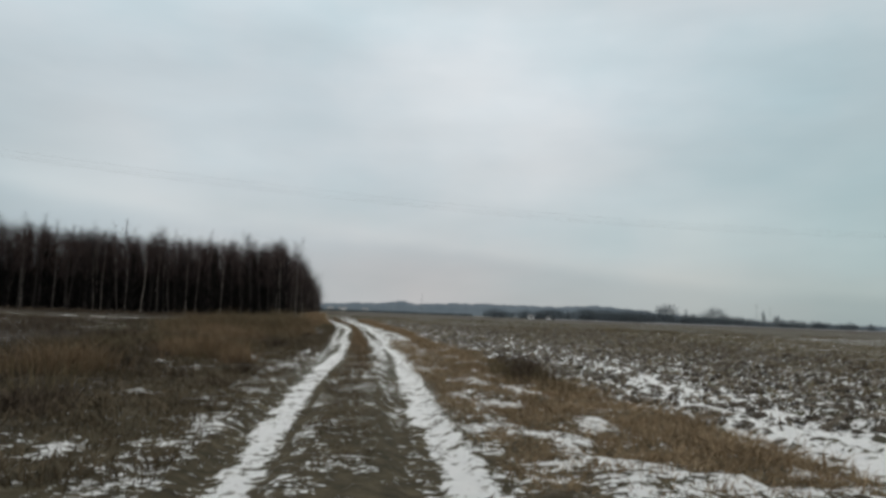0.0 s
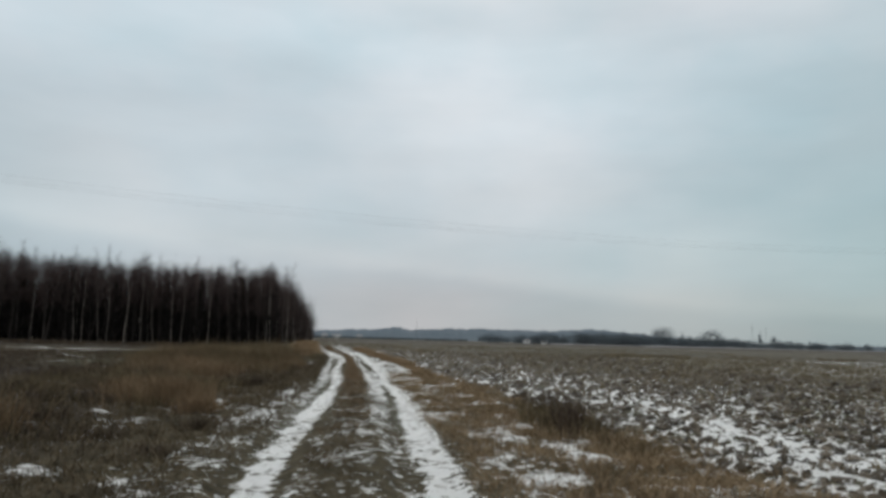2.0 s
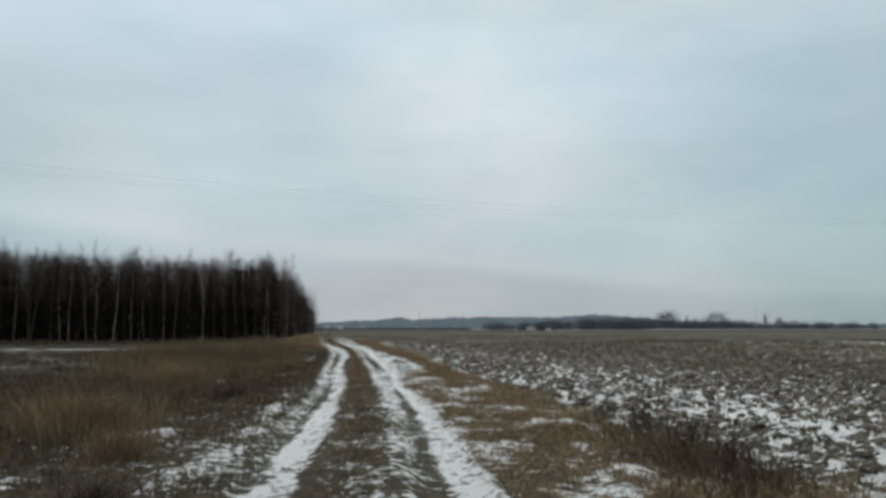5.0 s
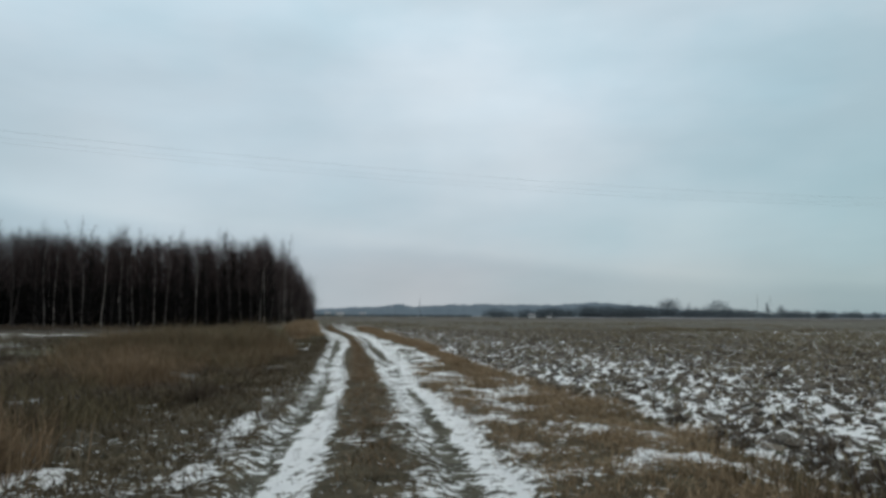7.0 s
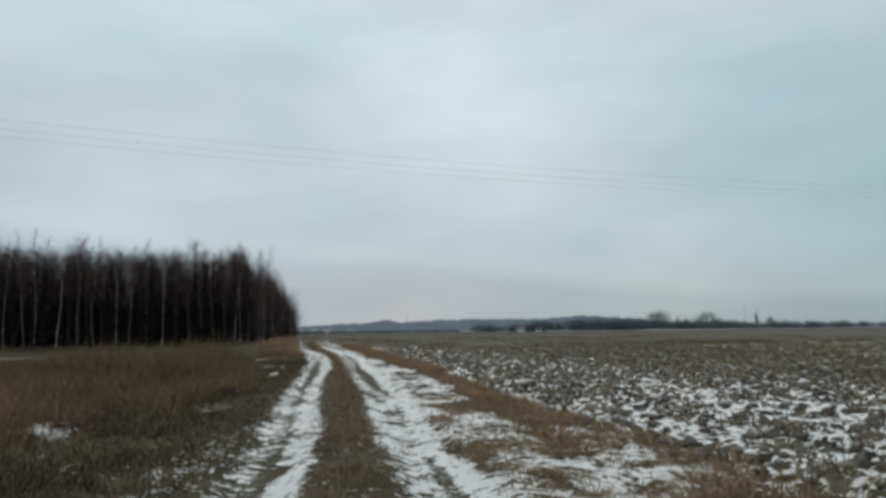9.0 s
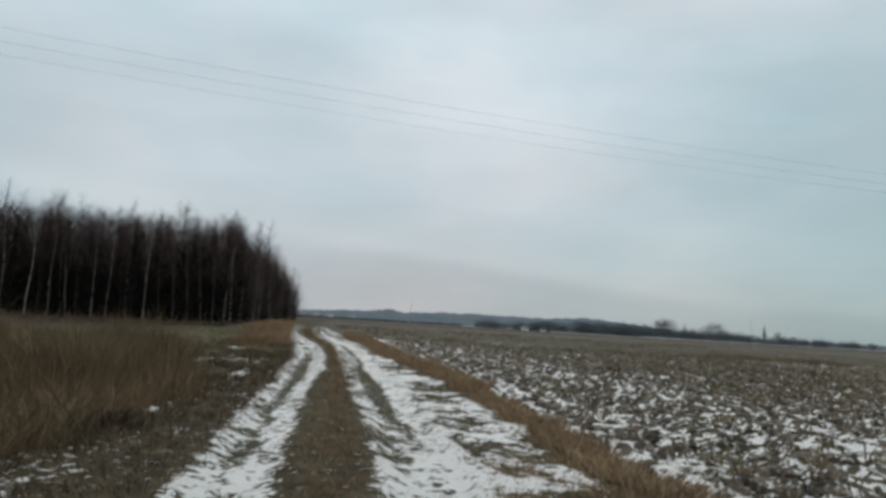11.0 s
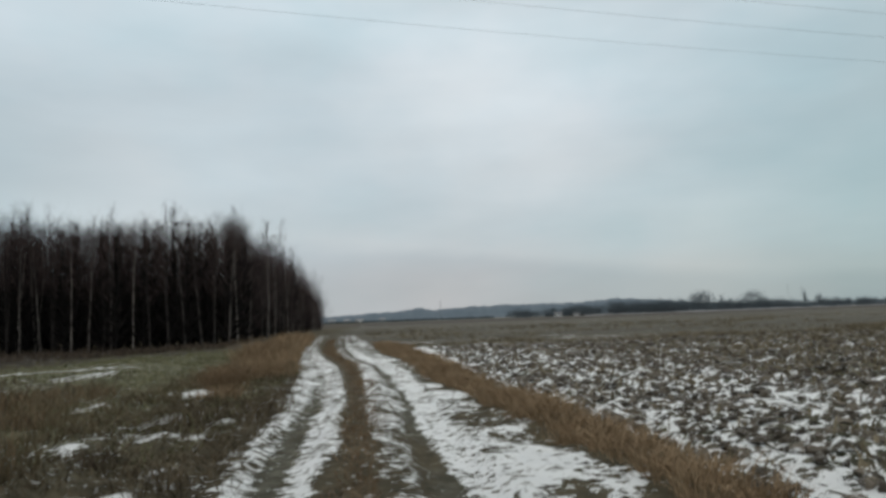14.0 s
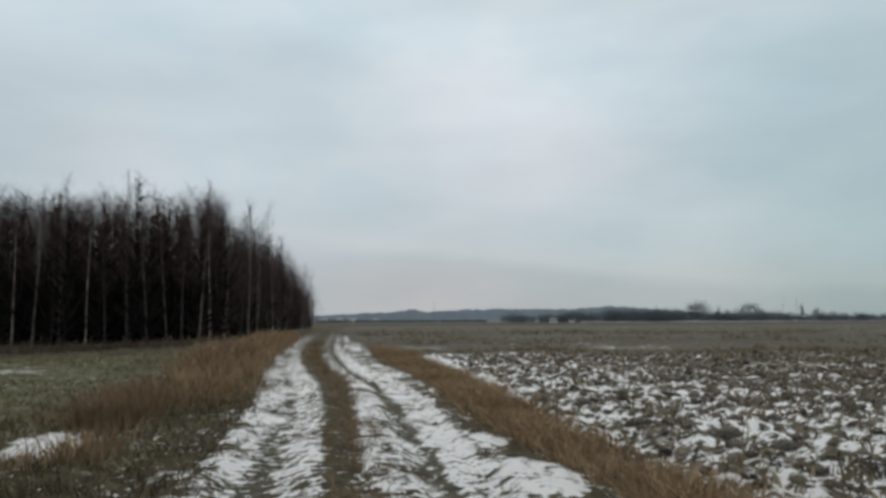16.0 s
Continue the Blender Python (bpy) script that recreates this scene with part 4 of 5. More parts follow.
def birch_meshes(seed, h, low=0.32, stems=1):
    g = np.random.default_rng(seed)
    trunk, crown = Builder(), Builder()
    for s in range(stems):
        lean = g.normal(0, 0.035, 2) + (g.normal(0, 0.07, 2) if stems > 1 else 0)
        t = np.linspace(0, 1, 12)
        ph = g.uniform(0, 6, 4)
        hh = h * (1 if s == 0 else g.uniform(0.7, 0.95))
        px = lean[0] * t * hh + 0.07 * np.sin(3.2 * t * 2 + ph[0]) * t + 0.035 * np.sin(11 * t + ph[1]) - 0.035 * np.sin(ph[1])
        py = lean[1] * t * hh + 0.07 * np.sin(3.0 * t * 2 + ph[2]) * t
        pts = np.stack([px, py, t * hh - 0.15], 1)
        r0 = g.uniform(0.045, 0.072) * h / 9
        trunk.tube(pts, r0 * (1 - t) ** 0.8 + 0.0045, 6)
        nl = int(40 * hh / 9)
        for i in range(nl):
            k = min(low + (1 - low) * (i + g.uniform(0, 1)) / nl, 0.985)
            p0 = np.array([np.interp(k, t, pts[:, j]) for j in range(3)])
            az, up = g.uniform(0, 2 * np.pi), g.uniform(0.5, 1.6) + 0.9 * k * k
            ln = (0.50 + 1.6 * (1 - k) ** 0.75) * g.uniform(0.6, 1.2) * h / 9
            d = np.array([np.cos(az), np.sin(az), up])
            d /= np.linalg.norm(d)
            q = np.stack([p0 + d * ln * e + np.array([0, 0, 0.12 * ln * e * e]) for e in (0, 0.5, 1.0)])
            crown.tube(q, np.array([0.006, 0.004, 0.002]) * (1.1 - 0.6 * k), 3)
            m = 13 if k < 0.7 else 18 if k < 0.86 else 7
            e = g.uniform(0.1, 1.0, m)
            b = p0 + d * ln * e[:, None]
            td = d[None] * 0.8 + g.normal(0, 0.42, (m, 3)) + np.array([[0, 0, 0.35]])
            td /= np.linalg.norm(td, axis=1)[:, None]
            crown.spikes(b, b + td * g.uniform(0.3, 1.0, (m, 1)) * (0.45 + 0.5 * (1 - k)) * (0.6 + 0.4 * h / 9), g.uniform(0.0032, 0.0058, m) * (1.15 - 0.45 * k))
        n = 9
        base = np.stack([np.full(n, pts[-1, 0]), np.full(n, pts[-1, 1]), pts[-1, 2] - g.uniform(0, 0.9, n)], 1)
        td = np.stack([g.normal(0, 0.22, n), g.normal(0, 0.22, n), g.uniform(0.6, 1.0, n)], 1)
        crown.spikes(base, base + td * g.uniform(0.35, 0.85, (n, 1)), 0.0040)
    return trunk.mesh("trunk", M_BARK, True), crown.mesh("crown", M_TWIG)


def make_tree(kind, label, seed, h, group, low=0.32, stems=1):
    root = tagged(new(kind), label, "tree", group)
    a, b = birch_meshes(seed, h, low, stems)
    for name, me in (("trunk", a), ("crown", b)):
        ob = new(name, me)
        ob.parent = root
    return root


WOOD = "bare birches at the edge of the wood"
LABELS = ("slender bare birch with a pale trunk at the wood's edge", "bare birch with thin brown twigs in a dense wood")
kinds = [make_tree("birch_tree", LABELS[i % 2], 100 + i, 9.0, WOOD, 0.30 + 0.04 * (i % 4), 2 if i in (3, 7) else 1) for i in range(9)]
used = [False] * len(kinds)


def plant(x, y, size, gen):
    i = int(gen.integers(0, len(kinds)))
    z = float(height(np.array([x]), np.array([y]))[0])
    m = pose(x, y, z, gen.normal(0, 1.2), gen.normal(0, 1.2), gen.uniform(0, 360)) @ Matrix.Scale(size, 4)
    if not used[i]:
        used[i] = True
        kinds[i].matrix_world = m
        return kinds[i]
    ob = copy_thing(kinds[i], m)
    ob.matrix_basis = m
    return ob


def wood_side(y):
    return np.interp(y, [74, 90, 125], [-7.9, -7.5, -6.8])


gen = np.random.default_rng(3)
for yy, gap in ((76.2, 0.85), (78.0, 1.0)):
    xx = -66.0
    while xx < -7.7:
        plant(xx + gen.normal(0, 0.15), yy + gen.normal(0, 0.45), np.clip(gen.normal(0.905, 0.05), 0.77, 1.02) * np.interp(xx, [-52, -40, -27, -18, -9], [1.15, 1.11, 1.02, 0.97, 0.96]), gen)
        xx += gap * gen.uniform(0.7, 1.4)
for inset in (0.0, 1.5):
    yy = 77.5
    while yy < 124:
        plant(wood_side(yy) - inset + gen.normal(0, 0.3), yy, np.interp(yy, [77, 100, 118, 124], [0.86, 0.79, 0.68, 0.46]) * gen.normal(1.0, 0.09), gen)
        yy += gen.uniform(0.9, 1.6)


def make_shrub(seed):
    return make_tree("shrub", "dense dark bare shrub at the end of the wood", seed, 4.6, "shrubs at the end of the wood", 0.04, 4)


shrubs = [make_shrub(301), make_shrub(302)]
for i in range(26):
    yy = np.interp(i, [0, 8, 25], [92, 112, 126]) + gen.uniform(-0.5, 0.5)
    xx = wood_side(yy) - gen.uniform(-0.4, 1.4)
    m = pose(xx, yy, float(rise(np.array([yy]))[0]), 0, 0, gen.uniform(0, 360)) @ Matrix.Scale(float(np.interp(yy, [92, 112, 122, 126], [0.6, 1.0, 0.95, 0.7]) * gen.uniform(0.85, 1.1)), 4)
    if i < 2:
        shrubs[i].matrix_world = m
    else:
        ob = copy_thing(shrubs[i % 2], m)
        ob.matrix_basis = m


def build_inner_wood():
    g = np.random.default_rng(12)
    b = Builder()
    for yy in np.arange(76.8, 124, 1.3):
        xx = -70.0
        while xx < wood_side(yy) - (0.35 if yy < 92 else 0.0):
            x, y = xx + g.normal(0, 0.3), yy + g.normal(0, 0.4)
            xx += g.uniform(0.8, 1.4) * (1.0 if yy < 96 else 1.7)
            h = g.normal(7.3, 0.6) * float(np.interp(yy, [80, 100, 124], [1.0, 0.88, 0.6]) * np.interp(x, [-52, -40, -27, -18], [1.14, 1.10, 1.02, 0.99]))
            z = float(height(np.array([x]), np.array([y]))[0])
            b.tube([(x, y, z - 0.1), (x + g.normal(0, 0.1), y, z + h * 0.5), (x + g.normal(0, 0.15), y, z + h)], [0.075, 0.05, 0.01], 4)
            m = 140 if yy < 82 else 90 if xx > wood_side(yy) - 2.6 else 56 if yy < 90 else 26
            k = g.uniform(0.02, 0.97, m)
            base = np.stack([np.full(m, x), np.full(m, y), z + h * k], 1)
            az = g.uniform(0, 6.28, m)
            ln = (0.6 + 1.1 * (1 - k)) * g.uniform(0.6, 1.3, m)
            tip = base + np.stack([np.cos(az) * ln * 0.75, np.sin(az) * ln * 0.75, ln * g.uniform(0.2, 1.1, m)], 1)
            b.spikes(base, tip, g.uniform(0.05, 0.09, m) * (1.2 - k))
    return tagged(new("inner_wood", b.mesh("inner_wood", M_INNER_SHADE)), "dense bare birch wood behind its edge, coloured dark for the shade inside", "wood", kind="stuff")


build_inner_wood()


def build_canopy_twigs():
    """The haze of fine twigs that fills the wood between its crowns."""
    g = np.random.default_rng(31)
    n = 84000
    x, y = g.uniform(-68, -6.5, n), 76.0 + g.exponential(4.6, n)
    keep = (y < 118) & (x < wood_side(y) - 0.2)
    x, y = x[keep], y[keep]
    n = len(x)
    top = (6.5 + 1.6 * fbm(x * 0.8, y * 0.5, 81, 3)) * np.interp(y, [76, 95, 118], [1.0, 0.92, 0.7]) * np.interp(x, [-52, -40, -27, -18, -8], [1.16, 1.12, 1.03, 0.97, 0.96])
    z = height(x, y) + top * (0.42 + 0.55 * g.beta(1.8, 1.25, n))
    # the bushy flank along the track
    n2 = 21000
    y2 = g.uniform(77, 125, n2)
    x2 = wood_side(y2) - 0.5 + g.normal(0, 0.8, n2)
    t2 = 7.2 * np.interp(y2, [77, 100, 118, 125], [0.95, 0.86, 0.72, 0.5]) * (1 - 0.10 * np.abs(x2 - wood_side(y2) + 0.5)) * (0.9 + 0.2 * fbm(x2, y2 * 0.6, 82, 2))
    z2 = height(x2, y2) + t2 * (0.04 + 0.94 * g.beta(1.3, 1.15, n2))
    # feathery spires of the tallest birches
    n3, per = 760, 40
    cx, cy = np.repeat(g.uniform(-66, -7.6, n3), per), np.repeat(g.uniform(75.8, 80, n3), per)
    up = g.beta(1.6, 1.2, n3 * per)
    x3, y3 = cx + g.normal(0, 1, n3 * per) * 0.52 * (1.2 - up), cy + g.normal(0, 1, n3 * per) * 0.52 * (1.2 - up)
    z3 = height(cx, cy) + np.repeat(g.normal(7.8, 0.34, n3) * np.interp(cx[::per], [-52, -40, -27, -18, -9], [1.15, 1.11, 1.01, 0.95, 0.93]), per) * (0.66 + 0.30 * up)
    x, y, z, n = np.concatenate([x, x2, x3]), np.concatenate([y, y2, y3]), np.concatenate([z, z2, z3]), n + n2 + n3 * per
    base = np.stack([x, y, z], 1)
    way = np.stack([g.normal(0, 0.42, n), g.normal(0, 0.42, n), g.uniform(0.5, 1.1, n)], 1)
    b = Builder()
    b.spikes(base, base + way * g.uniform(0.6, 1.3, n)[:, None], g.uniform(0.0030, 0.0060, n))
    return tagged(new("canopy_twigs", b.mesh("canopy_twigs", M_TWIG)), "fine dark reddish twigs between the birch crowns", "twigs", kind="stuff")


build_canopy_twigs()


# ---- dead weed stalks on the verge ----
for n, mat, name in ((60, M_WEED, "dark_verge_grass"), (110, M_BENT, "high_verge_grass")):
    cx, cy = rng.normal(0, 1, n), rng.normal(0, 1, n)
    blades(name, 3.15 + 0.26 * cx - 0.03 * cy, 13.9 + 1.3 * cy, rng.uniform(0.16, 0.40, n), 13, 0.004, 0.8, mat, "brown high grass on the verge by the plough", "grass")


def make_stalks(seed, h, n, lean):
    g = np.random.default_rng(seed)
    root = tagged(new("weed_plant"), "tall dead dark brown weed stalks on the grassy verge", "weeds", "dead weeds on the verge")
    stem, head = Builder(), Builder()
    for _ in range(n):
        hh = h * g.uniform(0.6, 1.0)
        d = np.array([lean + g.normal(0, 0.16), g.normal(0, 0.16), 1.0])
        b0 = np.array([g.normal(0, 0.05), g.normal(0, 0.05), -0.03])
        p = [b0 + d * hh * e + np.array([lean * 0.3 * hh * e * e, 0, 0]) for e in (0, 0.5, 1.0)]
        stem.tube(p, [0.0045, 0.0035, 0.002], 4)
        m = 22
        e = g.uniform(0.35, 1.0, m)
        base = b0 + d * hh * e[:, None] + np.array([[lean * 0.3 * hh, 0, 0]]) * (e ** 2)[:, None]
        way = g.normal(0, 0.5, (m, 3)) + np.array([[lean, 0, 0.8]])
        head.spikes(base, base + way * g.uniform(0.05, 0.13, (m, 1)), g.uniform(0.003, 0.006, m))
    for name, bl in (("stalk", stem), ("seed_head", head)):
        ob = new(name, bl.mesh(name, M_STALK))
        ob.parent = root
    return root


weeds = [make_stalks(401, 0.55, 5, -0.3), make_stalks(402, 0.42, 5, -0.1)]
for i, (x, y, size, turn) in enumerate(((2.75, 12.2, 1.0, 0), (3.05, 13.1, 1.0, 40), (2.95, 12.6, 0.9, 20), (3.15, 14.2, 1.1, 150), (3.4, 13.6, 0.9, 230), (3.2, 15.2, 1.0, 300), (3.5, 14.8, 0.95, 80), (3.6, 16.4, 0.9, 10), (3.3, 16.9, 0.8, 190))):
    m = pose(x, y, float(height(np.array([x]), np.array([y]))[0]), 0, 0, turn) @ Matrix.Scale(size, 4)
    if i < 2:
        weeds[i].matrix_world = m
    else:
        ob = copy_thing(weeds[0 if i == 2 else 1], m)
        ob.matrix_basis = m


# ---- overhead line ----
def build_wire(y0, dz):
    x = np.linspace(-38, 82, 60)
    b = Builder()
    b.tube(np.stack([x, y0 + 0.158 * x, 8.29 + dz + 0.00085 * (x - 17) ** 2], 1), np.full(60, 0.0030), 5)
    return tagged(new("overhead_wire", b.mesh("overhead_wire", M_WIRE, True)), "thin dark overhead wire sagging across the track", "wire", "wires of the overhead line")


WIRES = ((46.30, 0.0), (47.40, -0.09), (49.33, 0.045))
for y0, dz in WIRES:
    build_wire(y0, dz)


def solid(bm_fn, name, mat, parent, label=""):
    bm = bmesh.new()
    bm_fn(bm)
    me = bpy.data.meshes.new(name)
    bm.to_mesh(me)
    bm.free()
    me.materials.append(mat)
    ob = new(name, me)
    ob.parent = parent
    if label:
        tagged(ob, label)
    return ob


def box(x0, x1, y0, y1, z0, z1, bevel=0.0):
    def fn(bm):
        bmesh.ops.create_cube(bm, size=1.0, matrix=Matrix.Translation(((x0 + x1) / 2, (y0 + y1) / 2, (z0 + z1) / 2)) @ Matrix.Diagonal((x1 - x0, y1 - y0, z1 - z0, 1)))
        if bevel:
            bmesh.ops.bevel(bm, geom=bm.edges[:], offset=bevel, segments=2, affect="EDGES")
    return fn


def build_pole(x):
    yy = 47.8 + 0.158 * x
    z = float(height(np.array([x]), np.array([yy]))[0])
    top = 8.29 + 0.00085 * (x - 17) ** 2 - z
    root = tagged(new("utility_pole"), "weathered wooden pole carrying three overhead wires", "pole", "poles of the overhead line")
    root.matrix_world = pose(x, yy, z, 0, 0, 9.0)
    post = Builder()
    post.tube([(0, 0, -0.2), (0, 0, 5), (0, 0, top - 0.05)], [0.15, 0.13, 0.10], 10)
    ob = new("post", post.mesh("post", M_POLE, True))
    ob.parent = root
    solid(box(-0.06, 0.06, -1.75, 1.8, top - 0.42, top - 0.30, 0.01), "crossarm", M_POLE, root)
    for (y0, dz) in WIRES:
        yk = (y0 - 47.8) * math.cos(radians(9.0))
        ins = Builder()
        ins.tube([(0, yk, top - 0.31), (0, yk, top - 0.2 + dz), (0, yk, top + dz)], [0.03, 0.05, 0.03], 8)
        o2 = new("insulator", ins.mesh("insulator", M_WALL, True))
        o2.parent = root


build_pole(-38.0)
build_pole(82.0)


# ---- the far plain: hill, tree lines, houses ----
def build_hill():
    xs = np.arange(-1500, 3600, 4.0)
    peaks = ((60, 190, 9), (310, 150, 15), (480, 120, 8), (655, 150, 19), (820, 160, 8), (1560, 260, 6), (110, 30, 4))
    top = 15 + sum(a * np.exp(-((xs - c) / w) ** 2) for c, w, a in peaks)
    top = top * (1 - 0.45 * step(900, 1200, xs) + 0.0) + 4.0 * (fbm(xs / 60, xs * 0, 71, 3) - 0.5) + 4.5 * (fbm(xs / 9, xs * 0, 72, 2) - 0.5)
    prof = ((1900, -6.0, 0.0), (1930, 0.0, 0.30), (1965, 0.0, 0.74), (2000, 0.0, 1.0), (2080, 0.0, 0.85), (2300, -6.0, 0.0))
    v, n = [], len(xs)
    for yy, z0, k in prof:
        v.append(np.stack([xs, np.full(n, yy) + 14 * (fbm(xs / 40, xs * 0 + yy, 73, 2) - 0.5), z0 + top * k * (1 + 0.10 * (fbm(xs / 14, xs * 0 + yy, 74, 2) - 0.5))], 1))
    i = (np.arange(len(prof) - 1)[:, None] * n + np.arange(n - 1)[None]).ravel()
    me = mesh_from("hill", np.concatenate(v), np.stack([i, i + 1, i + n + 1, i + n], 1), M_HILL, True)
    tagged(new("wooded_hill_backdrop", me), "low wooded hill on the horizon, coloured blue-grey for haze", "hill", kind="structure")


build_hill()


def bushy(b, g, x, y, z, h, w, n, r, low=0.54):
    """A bare crown: short twigs all through a rounded volume, over a stem."""
    b.tube([(x, y, z - 0.3), (x, y, z + h * 0.45), (x + g.normal(0, 0.2), y, z + h * 0.8)], [h * 0.022, h * 0.018, h * 0.006], 5)
    u = g.normal(0, 1, (n, 3))
    u *= (g.uniform(0.05, 1, (n, 1)) ** 0.4) / np.linalg.norm(u, axis=1)[:, None]
    lump = 0.75 + 0.5 * np.abs(np.sin(3 * np.arctan2(u[:, 1], u[:, 0]) + x)) * g.uniform(0.5, 1, n)
    c = np.stack([x + u[:, 0] * w / 2 * lump, y + u[:, 1] * w / 2 * lump, z + h * low + u[:, 2] * h * 0.46 * lump], 1)
    c[:, 2] = np.clip(c[:, 2], z + 0.0 * h, z + h)
    way = 0.35 * u + g.normal(0, 0.5, (n, 3)) + np.array([[0, 0, 0.6]])
    way /= np.linalg.norm(way, axis=1)[:, None]
    b.spikes(c - way * 0.08 * h, c + way * 0.10 * h, g.uniform(0.5, 1.2, n) * r)


def build_tree_line():
    g = np.random.default_rng(21)
    b = Builder()
    # bands: x from, x to, distance, height, count
    for x0, x1, yy, h, cnt in ((105, 150, 600, 5.4, 46), (150, 190, 600, 6.6, 50), (186, 262, 600, 8.2, 110), (262, 325, 590, 6.6, 80), (325, 420, 585, 5.4, 70),
                               (420, 660, 640, 5.2, 110), (-60, 140, 900, 2.3, 300)):
        for _ in range(cnt):
            bushy(b, g, g.uniform(x0, x1), yy + g.uniform(-15, 15), 0.0, 1.6 * h * g.uniform(0.6, 1.1), h * g.uniform(1.2, 2.2), 46, 0.30, 0.38)
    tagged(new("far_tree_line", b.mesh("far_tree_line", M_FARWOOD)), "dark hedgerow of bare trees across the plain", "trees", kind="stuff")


build_tree_line()


def far_tree(x, y, h, w, n, label, r=0.2):
    g = np.random.default_rng(int(x))
    root = tagged(new("field_tree"), label, "tree", "lone trees on the plain")
    root.location = (x, y, 0)
    t, c = Builder(), Builder()
    t.tube([(0, 0, -0.3), (0.1, 0, h * 0.4), (0, 0, h * 0.85)], [h * 0.025, h * 0.02, h * 0.006], 7)
    bushy(c, g, 0, 0, 0, h, w, n, r)
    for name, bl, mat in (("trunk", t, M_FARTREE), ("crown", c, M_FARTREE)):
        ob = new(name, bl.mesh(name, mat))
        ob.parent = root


far_tree(257, 596, 16.4, 21, 560, "large round bare tree rising from the hedgerow")
far_tree(276, 600, 13.5, 5, 70, "thin bare tree beside the hedgerow", 0.1)
far_tree(297, 590, 15.0, 20, 480, "bushy bare tree rising from the hedgerow")
far_tree(308, 592, 9.5, 9, 160, "lower bare tree in the hedgerow")
far_tree(339, 588, 14.4, 3.2, 120, "narrow upright poplar on the plain", 0.13)
far_tree(352, 590, 11.0, 7, 150, "small bare tree near the poplar")
far_tree(366, 590, 8.0, 8, 120, "low bare tree near the poplar")


def far_mast(x, y, h):
    root = tagged(new("lattice_mast"), "thin grey mast on the far skyline", "mast", "masts on the skyline")
    root.location = (x, y, 0)
    for sx, sy in ((-1, -1), (1, -1), (1, 1), (-1, 1)):
        b = Builder()
        b.tube([(sx * 0.9, sy * 0.9, -0.3), (sx * 0.1, sy * 0.1, h)], [0.06, 0.04], 4)
        ob = new("leg", b.mesh("leg", M_WIRE))
        ob.parent = root
    for k in (0.7, 0.85):
        b = Builder()
        b.tube([(-2.0, 0, h * k), (0, 0, h * k + 0.2), (2.0, 0, h * k)], [0.05, 0.07, 0.05], 4)
        ob = new("arm", b.mesh("arm", M_WIRE))
        ob.parent = root


far_mast(85.5, 1000, 27)
far_mast(566, 1000, 33)
far_mast(592, 1010, 30)


def house(x, y, w, d, h, label, turn=0):
    root = tagged(new("house"), label, "house", "houses across the plain")
    root.matrix_world = pose(x, y, 0.0, 0, 0, turn)
    solid(box(-w / 2, w / 2, -d / 2, d / 2, -0.3, h), "wall", M_WALL, root)

    def gable(bm):
        o, t = 0.4, h + d * 0.42
        vs = [bm.verts.new(p) for p in ((-w / 2 - o, -d / 2 - o, h - 0.05), (w / 2 + o, -d / 2 - o, h - 0.05), (w / 2 + o, d / 2 + o, h - 0.05), (-w / 2 - o, d / 2 + o, h - 0.05),
                                        (-w / 2 - o, 0, t), (w / 2 + o, 0, t))]
        for f in ((0, 1, 5, 4), (2, 3, 4, 5), (0, 4, 3), (1, 2, 5), (3, 2, 1, 0)):
            bm.faces.new([vs[i] for i in f])
    solid(gable, "roof", M_ROOF, root, "grey gabled roof")
    for k in (-0.3, 0.0, 0.3):
        solid(box(k * w - 0.5, k * w + 0.5, -d / 2 - 0.03, -d / 2 + 0.05, 0.9, 2.2), "window", M_DARK, root)


house(137.5, 580, 4.6, 4, 1.5, "small white house with a grey roof by the hedgerow", 8)
house(152, 582, 3.6, 3, 1.3, "white shed with a grey roof by the hedgerow", -5)
for i, (x, w, h) in enumerate(((-84, 13, 4), (-55, 11, 4.5), (-31, 16, 4), (14, 12, 3.5))):
    house(x, 1480 + 10 * i, w, 9, h, "pale distant village house with a grey roof", 6 * (i % 3) - 6)


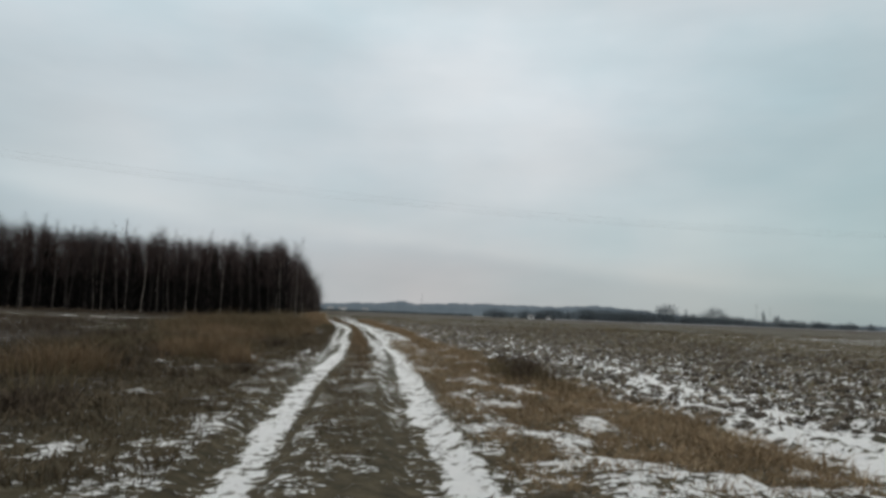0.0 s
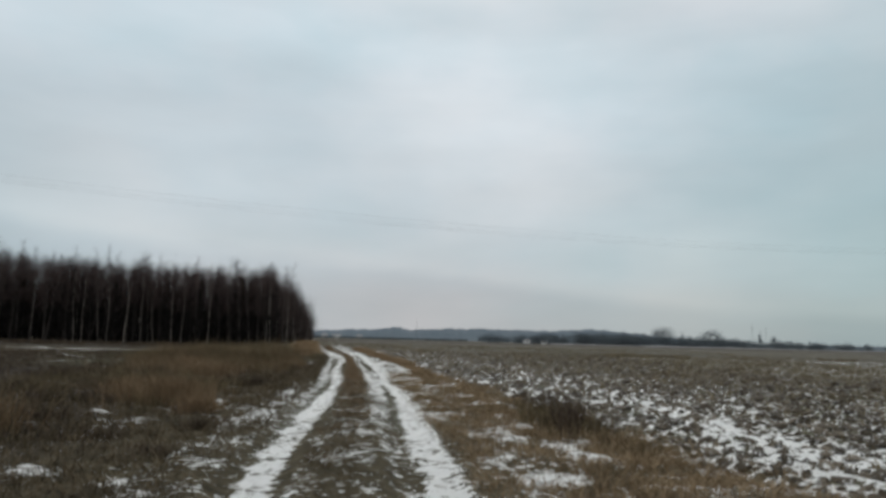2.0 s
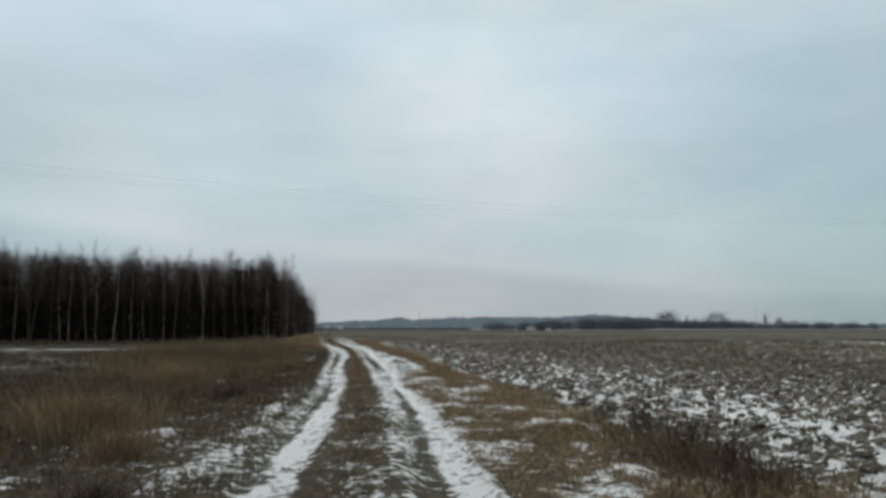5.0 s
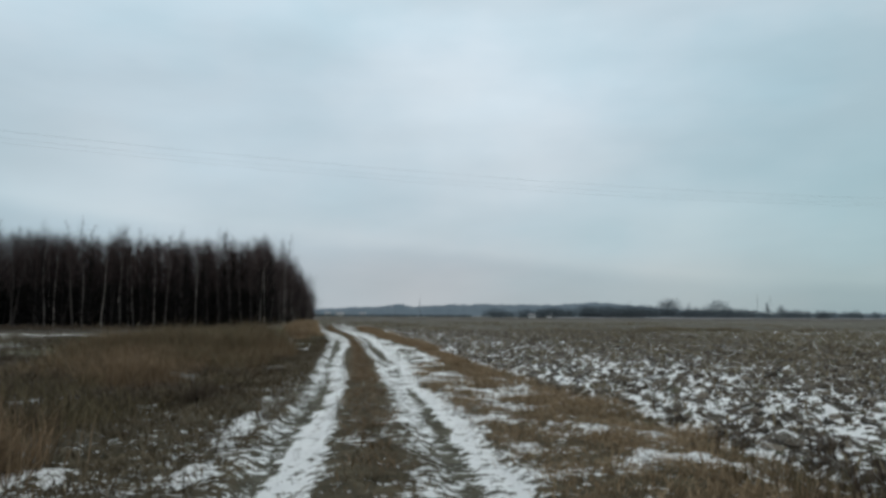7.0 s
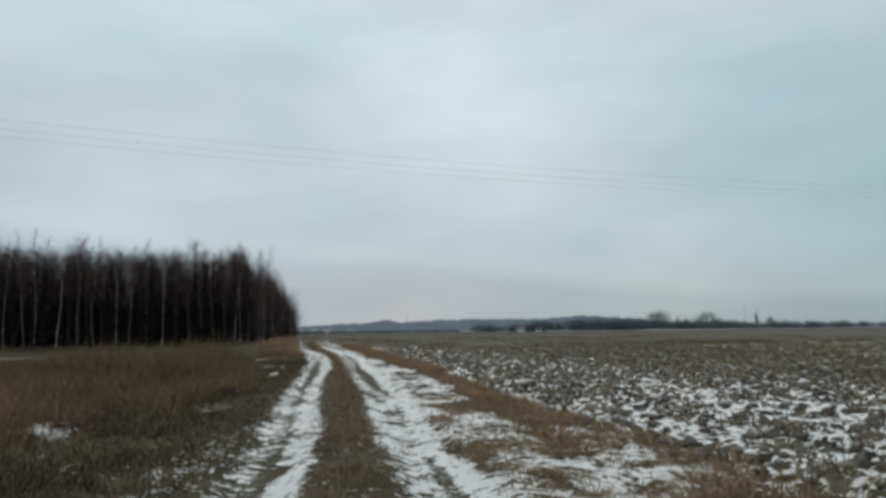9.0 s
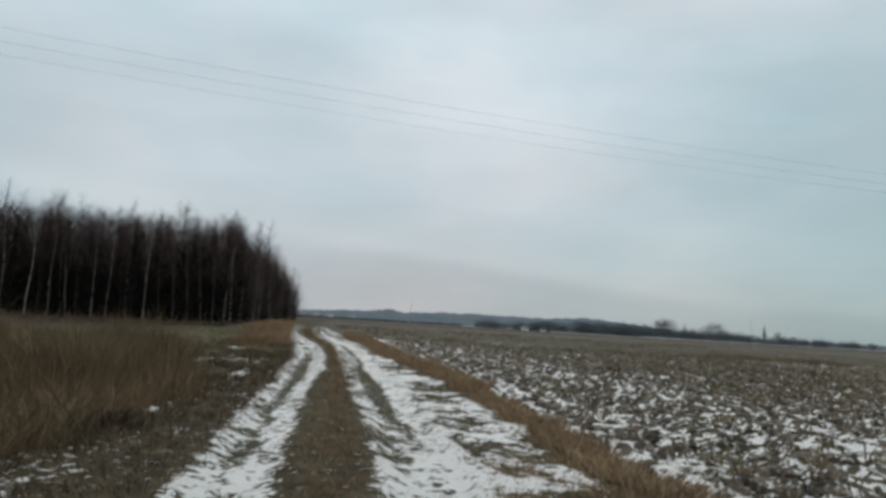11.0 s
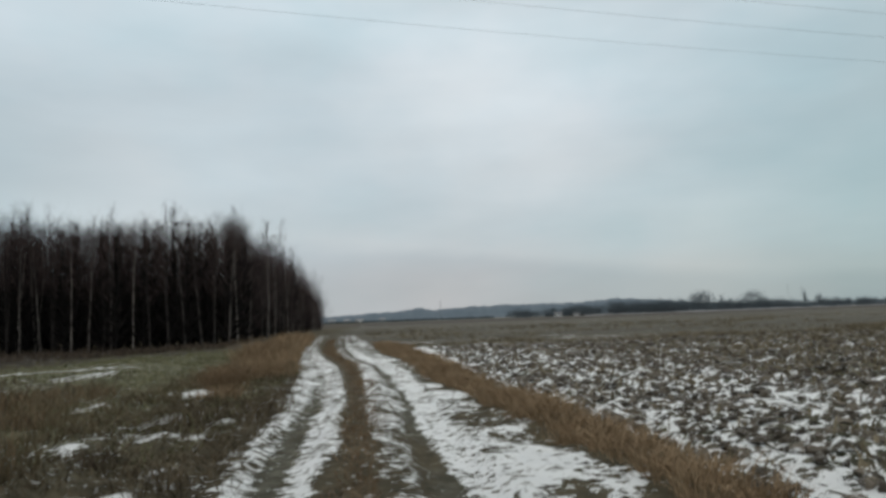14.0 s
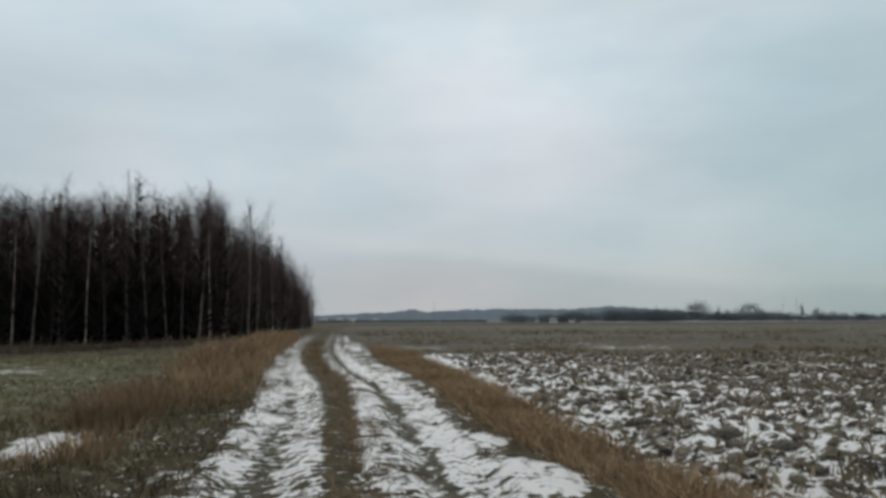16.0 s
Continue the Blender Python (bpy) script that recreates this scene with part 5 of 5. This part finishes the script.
def build_bank():
    """A low bank with old snow along the foot of the hedgerow."""
    xs = np.arange(150, 640, 3.0)
    n = len(xs)
    top = 0.45 + 0.5 * fbm(xs / 30, xs * 0, 91, 3)
    v = [np.stack([xs, np.full(n, yy) + 0.012 * (xs - 250), -0.4 + top * k + 0.25 * (fbm(xs / 5, xs * 0 + yy, 92, 2) - 0.5)], 1) for yy, k in ((552, 0.0), (554.5, 0.75), (557, 1.3), (562, 1.3), (566, 0.0))]
    i = (np.arange(4)[:, None] * n + np.arange(n - 1)[None]).ravel()
    me = mesh_from("bank", np.concatenate(v), np.stack([i, i + 1, i + n + 1, i + n], 1), M_BANK, True)
    tagged(new("field_bank_backdrop", me), "low field bank with patchy old snow", "bank", kind="structure")


build_bank()


# ---- the heaviest clods along the edge of the plough ----
def build_heavy_clods():
    g = np.random.default_rng(55)
    ico, tri = clod_shape()
    shapes = []
    for i in range(12):
        # each shape is cut once into smaller faces and roughened
        v, f = (ico * (1 + g.normal(0, 0.22, (12, 1)))).tolist(), []
        mids = {}
        for t in tri:
            m = []
            for p, q in ((0, 1), (1, 2), (2, 0)):
                key = tuple(sorted((int(t[p]), int(t[q]))))
                if key not in mids:
                    mids[key] = len(v)
                    v.append(((np.array(v[key[0]]) + np.array(v[key[1]])) * 0.5 * g.uniform(0.95, 1.28)).tolist())
                m.append(mids[key])
            f += [(t[0], m[0], m[2]), (t[1], m[1], m[0]), (t[2], m[2], m[1]), (m[0], m[1], m[2])]
        shapes.append(mesh_from("soil_clod", np.array(v) * np.array([g.uniform(0.9, 1.5), g.uniform(0.7, 1.2), g.uniform(0.5, 0.75)]), f, M_CLOD))
    z = height(heavy_clods[:, 0], heavy_clods[:, 1])
    for i, (x, y, r) in enumerate(heavy_clods):
        ob = new("soil_clod", shapes[i % len(shapes)])
        ob.parent = ground
        ob.matrix_basis = pose(x, y, z[i] + 0.3 * r, g.normal(0, 12), g.normal(0, 12), g.uniform(0, 360)) @ Matrix.Scale(0.85 * r, 4)


build_heavy_clods()
